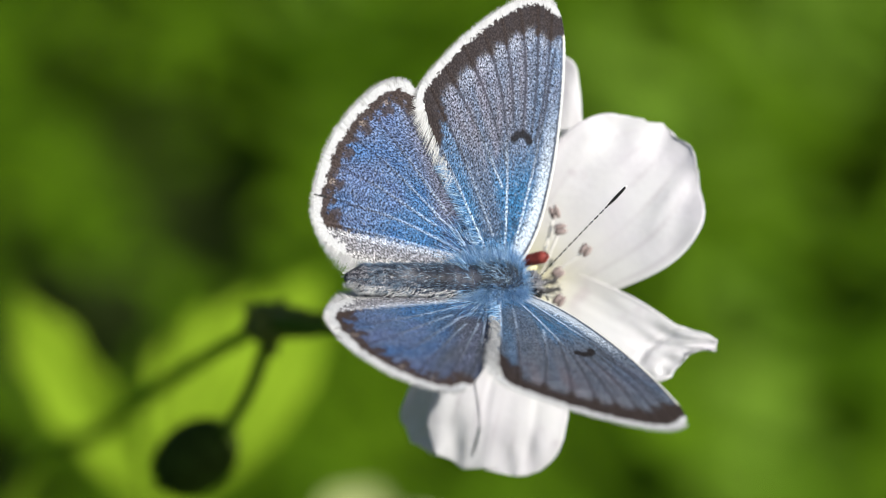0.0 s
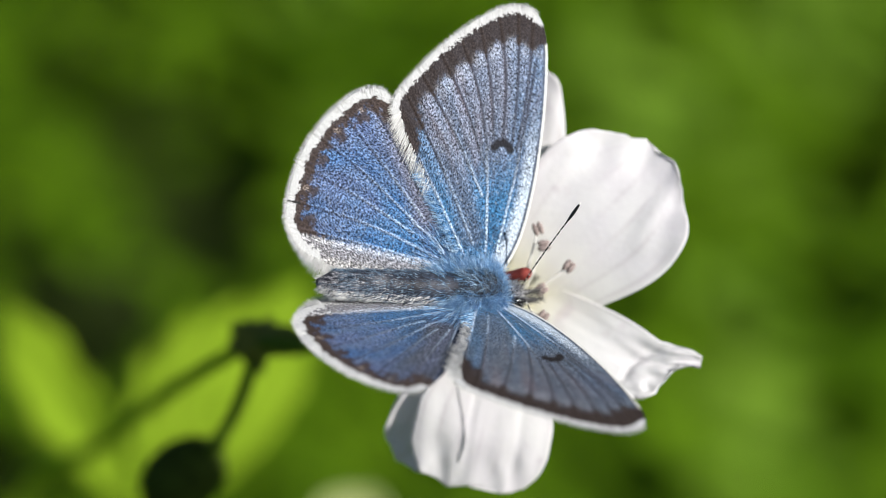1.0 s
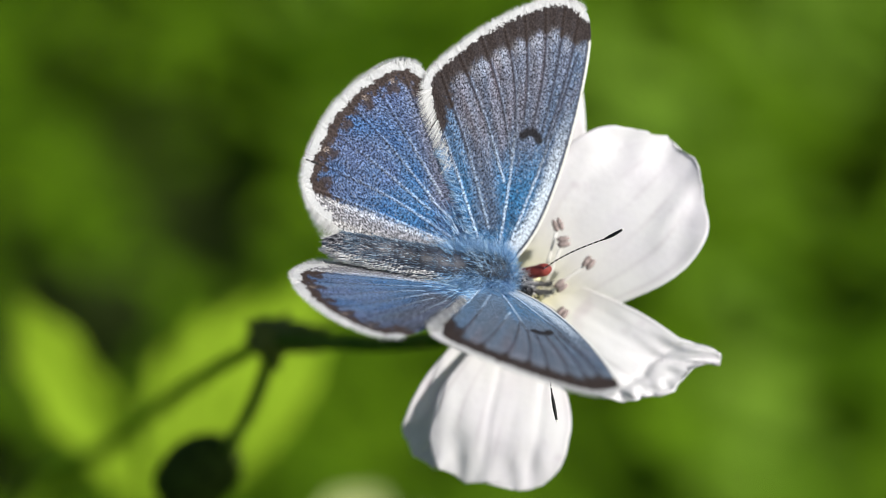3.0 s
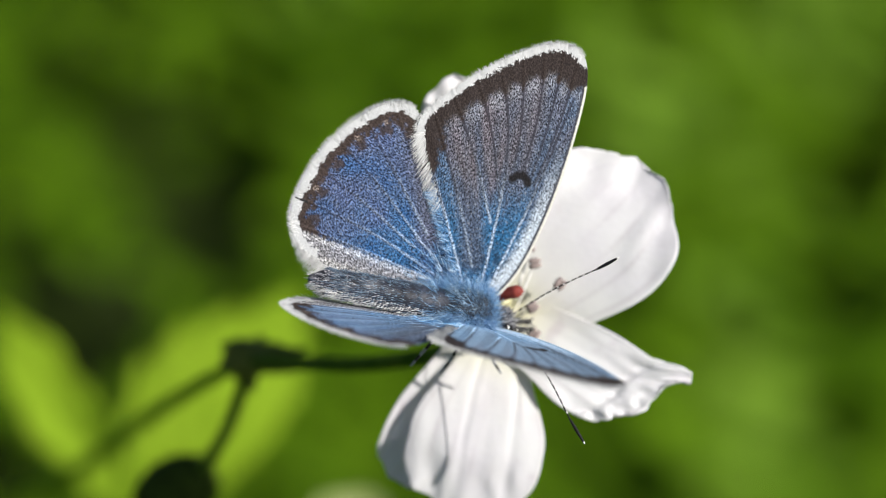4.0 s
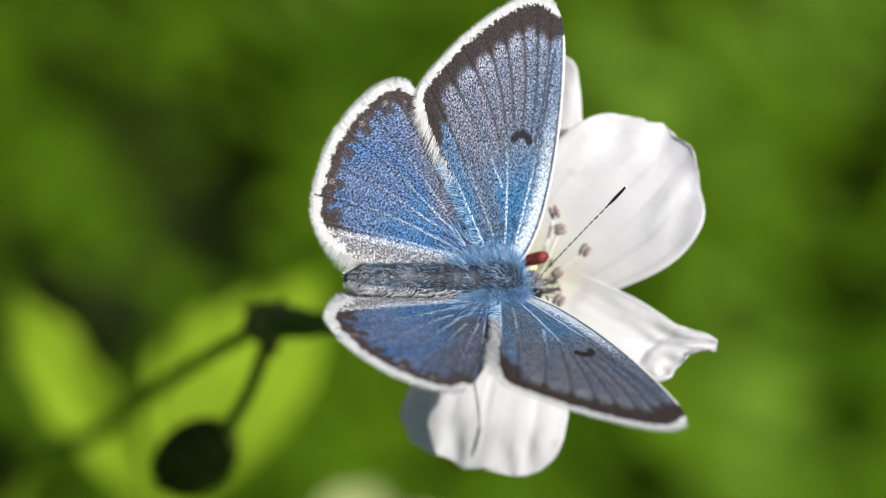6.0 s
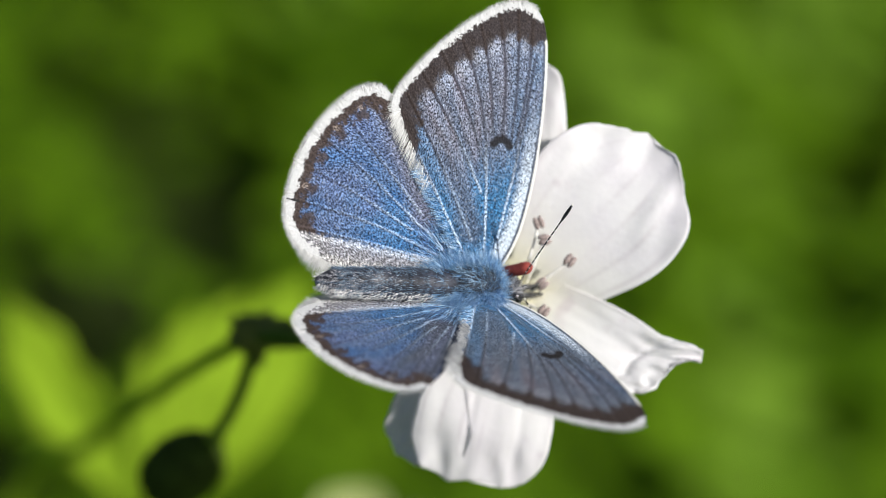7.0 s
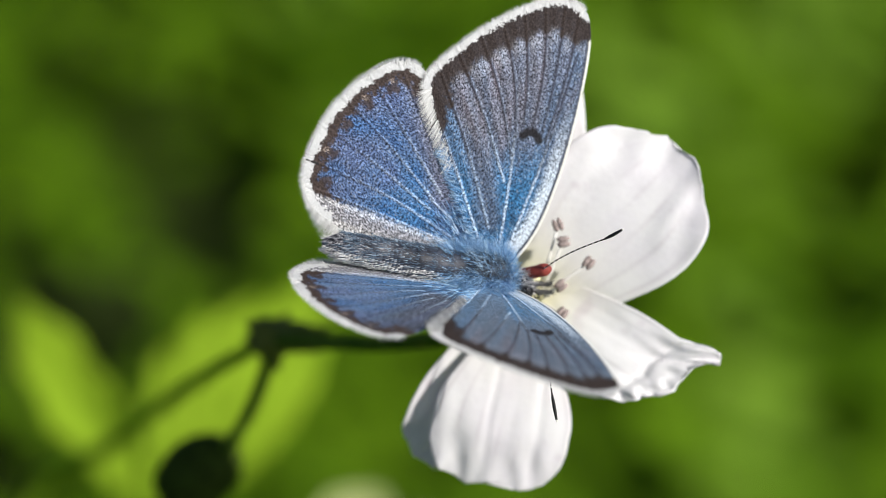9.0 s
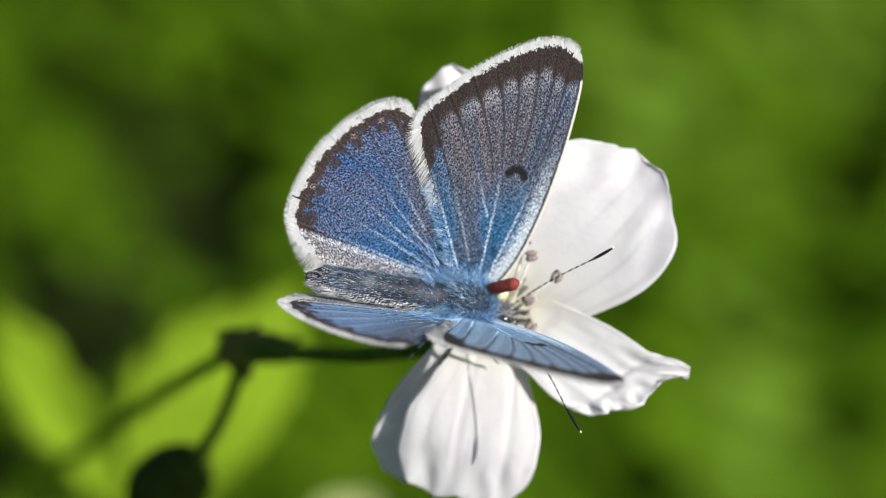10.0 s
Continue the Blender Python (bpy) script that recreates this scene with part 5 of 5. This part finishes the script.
        (9, view_pose(2.20, -1.40, -0.11, -34.1, 11.8, -8.2)),
        (9.1, view_pose(1.66, -2.17, -0.18, -32.8, 14.3, -7.6)),
        (9.2, view_pose(2.83, -2.71, -0.26, -31.5, 16.8, -7.1)),
        (9.3, view_pose(3.79, -3.07, -0.39, -31.6, 16.3, -8.2)),
        (9.4, view_pose(2.28, -3.37, -0.57, -30.9, 18.2, -8.8)),
        (9.5, view_pose(1.81, -3.26, -0.76, -30.2, 20.1, -9.4)),
        (9.6, view_pose(2.49, -3.19, -0.78, -31.2, 19.5, -10.4)),
        (9.7, view_pose(3.07, -3.92, -0.80, -32.2, 18.9, -11.3)),
        (9.8, view_pose(2.38, -5.38, -0.93, -32.2, 18.3, -10.1)),
        (9.9, view_pose(1.02, -3.58, -1.06, -32.2, 17.7, -8.9)),
        (10, view_pose(0.93, -3.31, -1.19, -32.2, 17.1, -7.7)),
    ])
    # the wings open and close: degrees above the body's own plane
    lifts = (
        (0, 34.4), (0.1, 34.2), (0.2, 34.4), (0.3, 35.5), (0.4, 35.5), (0.5, 36.8), (0.6, 37.2),
        (0.7, 35.8), (0.8, 35.1), (0.9, 33.7), (1, 34.7), (1.1, 33.9), (1.2, 35.3), (1.3, 36.7),
        (1.4, 36.8), (1.5, 37.8), (1.6, 39.9), (1.7, 37.4), (1.8, 34.1), (1.9, 35.8), (2, 36.8),
        (2.5, 40.0), (2.7, 38.6), (2.8, 39.9), (3, 38.9), (3.2, 40.8), (3.3, 44.1), (3.5, 49.1),
        (3.7, 48.7), (3.8, 51.2), (3.9, 45.4), (4, 49.3), (4.1, 48.5), (4.2, 48.5), (4.3, 44.7),
        (4.4, 43.2), (4.5, 42.3), (4.6, 44.9), (4.7, 41.4), (4.8, 47.4), (4.9, 44.9), (5, 43.6),
        (5.1, 43.5), (5.2, 37.9), (5.3, 36.4), (5.4, 39.9), (5.5, 35.2), (5.6, 35.6), (5.7, 36.3),
        (6, 34.4), (6.1, 34.2), (6.2, 34.4), (6.3, 35.5), (6.4, 35.5), (6.5, 36.8), (6.6, 37.2),
        (6.7, 35.8), (6.8, 36.5), (7, 35.7), (7.1, 35.7), (7.2, 37.0), (7.3, 38.6), (7.4, 40.3),
        (7.5, 40.9), (7.6, 41.3), (7.7, 38.1), (7.8, 36.5), (7.9, 36.4), (8, 35.7), (8.2, 36.3),
        (8.3, 38.5), (8.5, 40.5), (8.7, 41.1), (8.8, 39.9), (9, 38.9), (9.2, 40.8), (9.3, 44.1),
        (9.5, 49.1), (9.7, 48.7), (10, 50.1),
    )
    for side, name in ((1, "left"), (-1, "right")):
        fore, hind = WINGS[name]
        sweep = (0, 0) if side > 0 else (4, -5)
        droop = (0, 0) if side > 0 else (0, 2)
        for ob, yaw, less in zip((fore, hind), sweep, droop):
            walk(ob, [(t, pose(0, side * HINGE * MM, 0, side * (lift - less)) @ pose(0, 0, 0, 0, 0, yaw)) for t, lift in lifts])
    head = mm(3.55, 0.3, -0.3)
    walk(FEELERS[0], [
        (0, aimed(head, 0.474, 0.344, 0.795)),
        (0.5, aimed(head, 0.409, 0.264, 0.862)),
        (1, aimed(head, 0.181, 0.160, 0.964)),
        (1.5, aimed(head, 0.542, 0.409, 0.714)),
        (2, aimed(head, 0.432, -0.011, 0.900)),
        (2.5, aimed(head, 0.328, 0.011, 0.941)),
        (2.7, aimed(head, 0.137, -0.127, 0.989)),
        (3, aimed(head, 0.452, -0.049, 0.892)),
        (3.5, aimed(head, 0.345, 0.056, 0.930)),
        (3.8, aimed(head, 0.471, 0.100, 0.866)),
        (4, aimed(head, 0.555, 0.119, 0.810)),
        (4.5, aimed(head, 0.434, 0.136, 0.877)),
        (5, aimed(head, 0.610, 0.180, 0.775)),
        (5.5, aimed(head, 0.541, 0.232, 0.785)),
        (5.7, aimed(head, 0.529, 0.155, 0.818)),
        (6, aimed(head, 0.474, 0.344, 0.795)),
        (6.5, aimed(head, 0.409, 0.264, 0.862)),
        (6.8, aimed(head, -0.028, 0.046, 0.996)),
        (7, aimed(head, 0.118, 0.125, 0.980)),
        (7.5, aimed(head, 0.559, 0.481, 0.649)),
        (8, aimed(head, 0.500, 0.045, 0.850)),
        (8.5, aimed(head, 0.450, 0.106, 0.876)),
        (9, aimed(head, 0.452, -0.049, 0.892)),
        (9.5, aimed(head, 0.345, 0.056, 0.930)),
        (10, aimed(head, 0.546, 0.141, 0.811)),
    ])
    head = mm(3.55, -0.3, -0.3)
    walk(FEELERS[1], [
        (0, aimed(head, 0.271, -0.956, -0.109)),
        (0.5, aimed(head, 0.312, -0.929, -0.198)),
        (1, aimed(head, 0.297, -0.950, -0.092)),
        (1.5, aimed(head, 0.353, -0.932, -0.078)),
        (2, aimed(head, 0.053, -0.987, -0.149)),
        (2.5, aimed(head, 0.370, -0.915, -0.163)),
        (2.7, aimed(head, 0.364, -0.899, -0.244)),
        (3, aimed(head, 0.190, -0.976, -0.107)),
        (3.5, aimed(head, 0.416, -0.868, 0.272)),
        (3.8, aimed(head, 0.448, -0.884, 0.132)),
        (4, aimed(head, 0.462, -0.886, 0.034)),
        (4.5, aimed(head, 0.400, -0.910, 0.112)),
        (5, aimed(head, 0.442, -0.895, 0.053)),
        (5.5, aimed(head, 0.363, -0.932, 0.021)),
        (5.7, aimed(head, 0.373, -0.927, -0.045)),
        (6, aimed(head, 0.271, -0.956, -0.109)),
        (6.5, aimed(head, 0.312, -0.929, -0.198)),
        (6.8, aimed(head, 0.248, -0.962, -0.111)),
        (7, aimed(head, 0.287, -0.955, -0.068)),
        (7.5, aimed(head, 0.343, -0.939, -0.018)),
        (8, aimed(head, 0.091, -0.981, -0.169)),
        (8.5, aimed(head, 0.416, -0.895, -0.161)),
        (9, aimed(head, 0.190, -0.976, -0.107)),
        (9.5, aimed(head, 0.416, -0.868, 0.272)),
        (10, aimed(head, 0.421, -0.902, 0.101)),
    ])

motions()
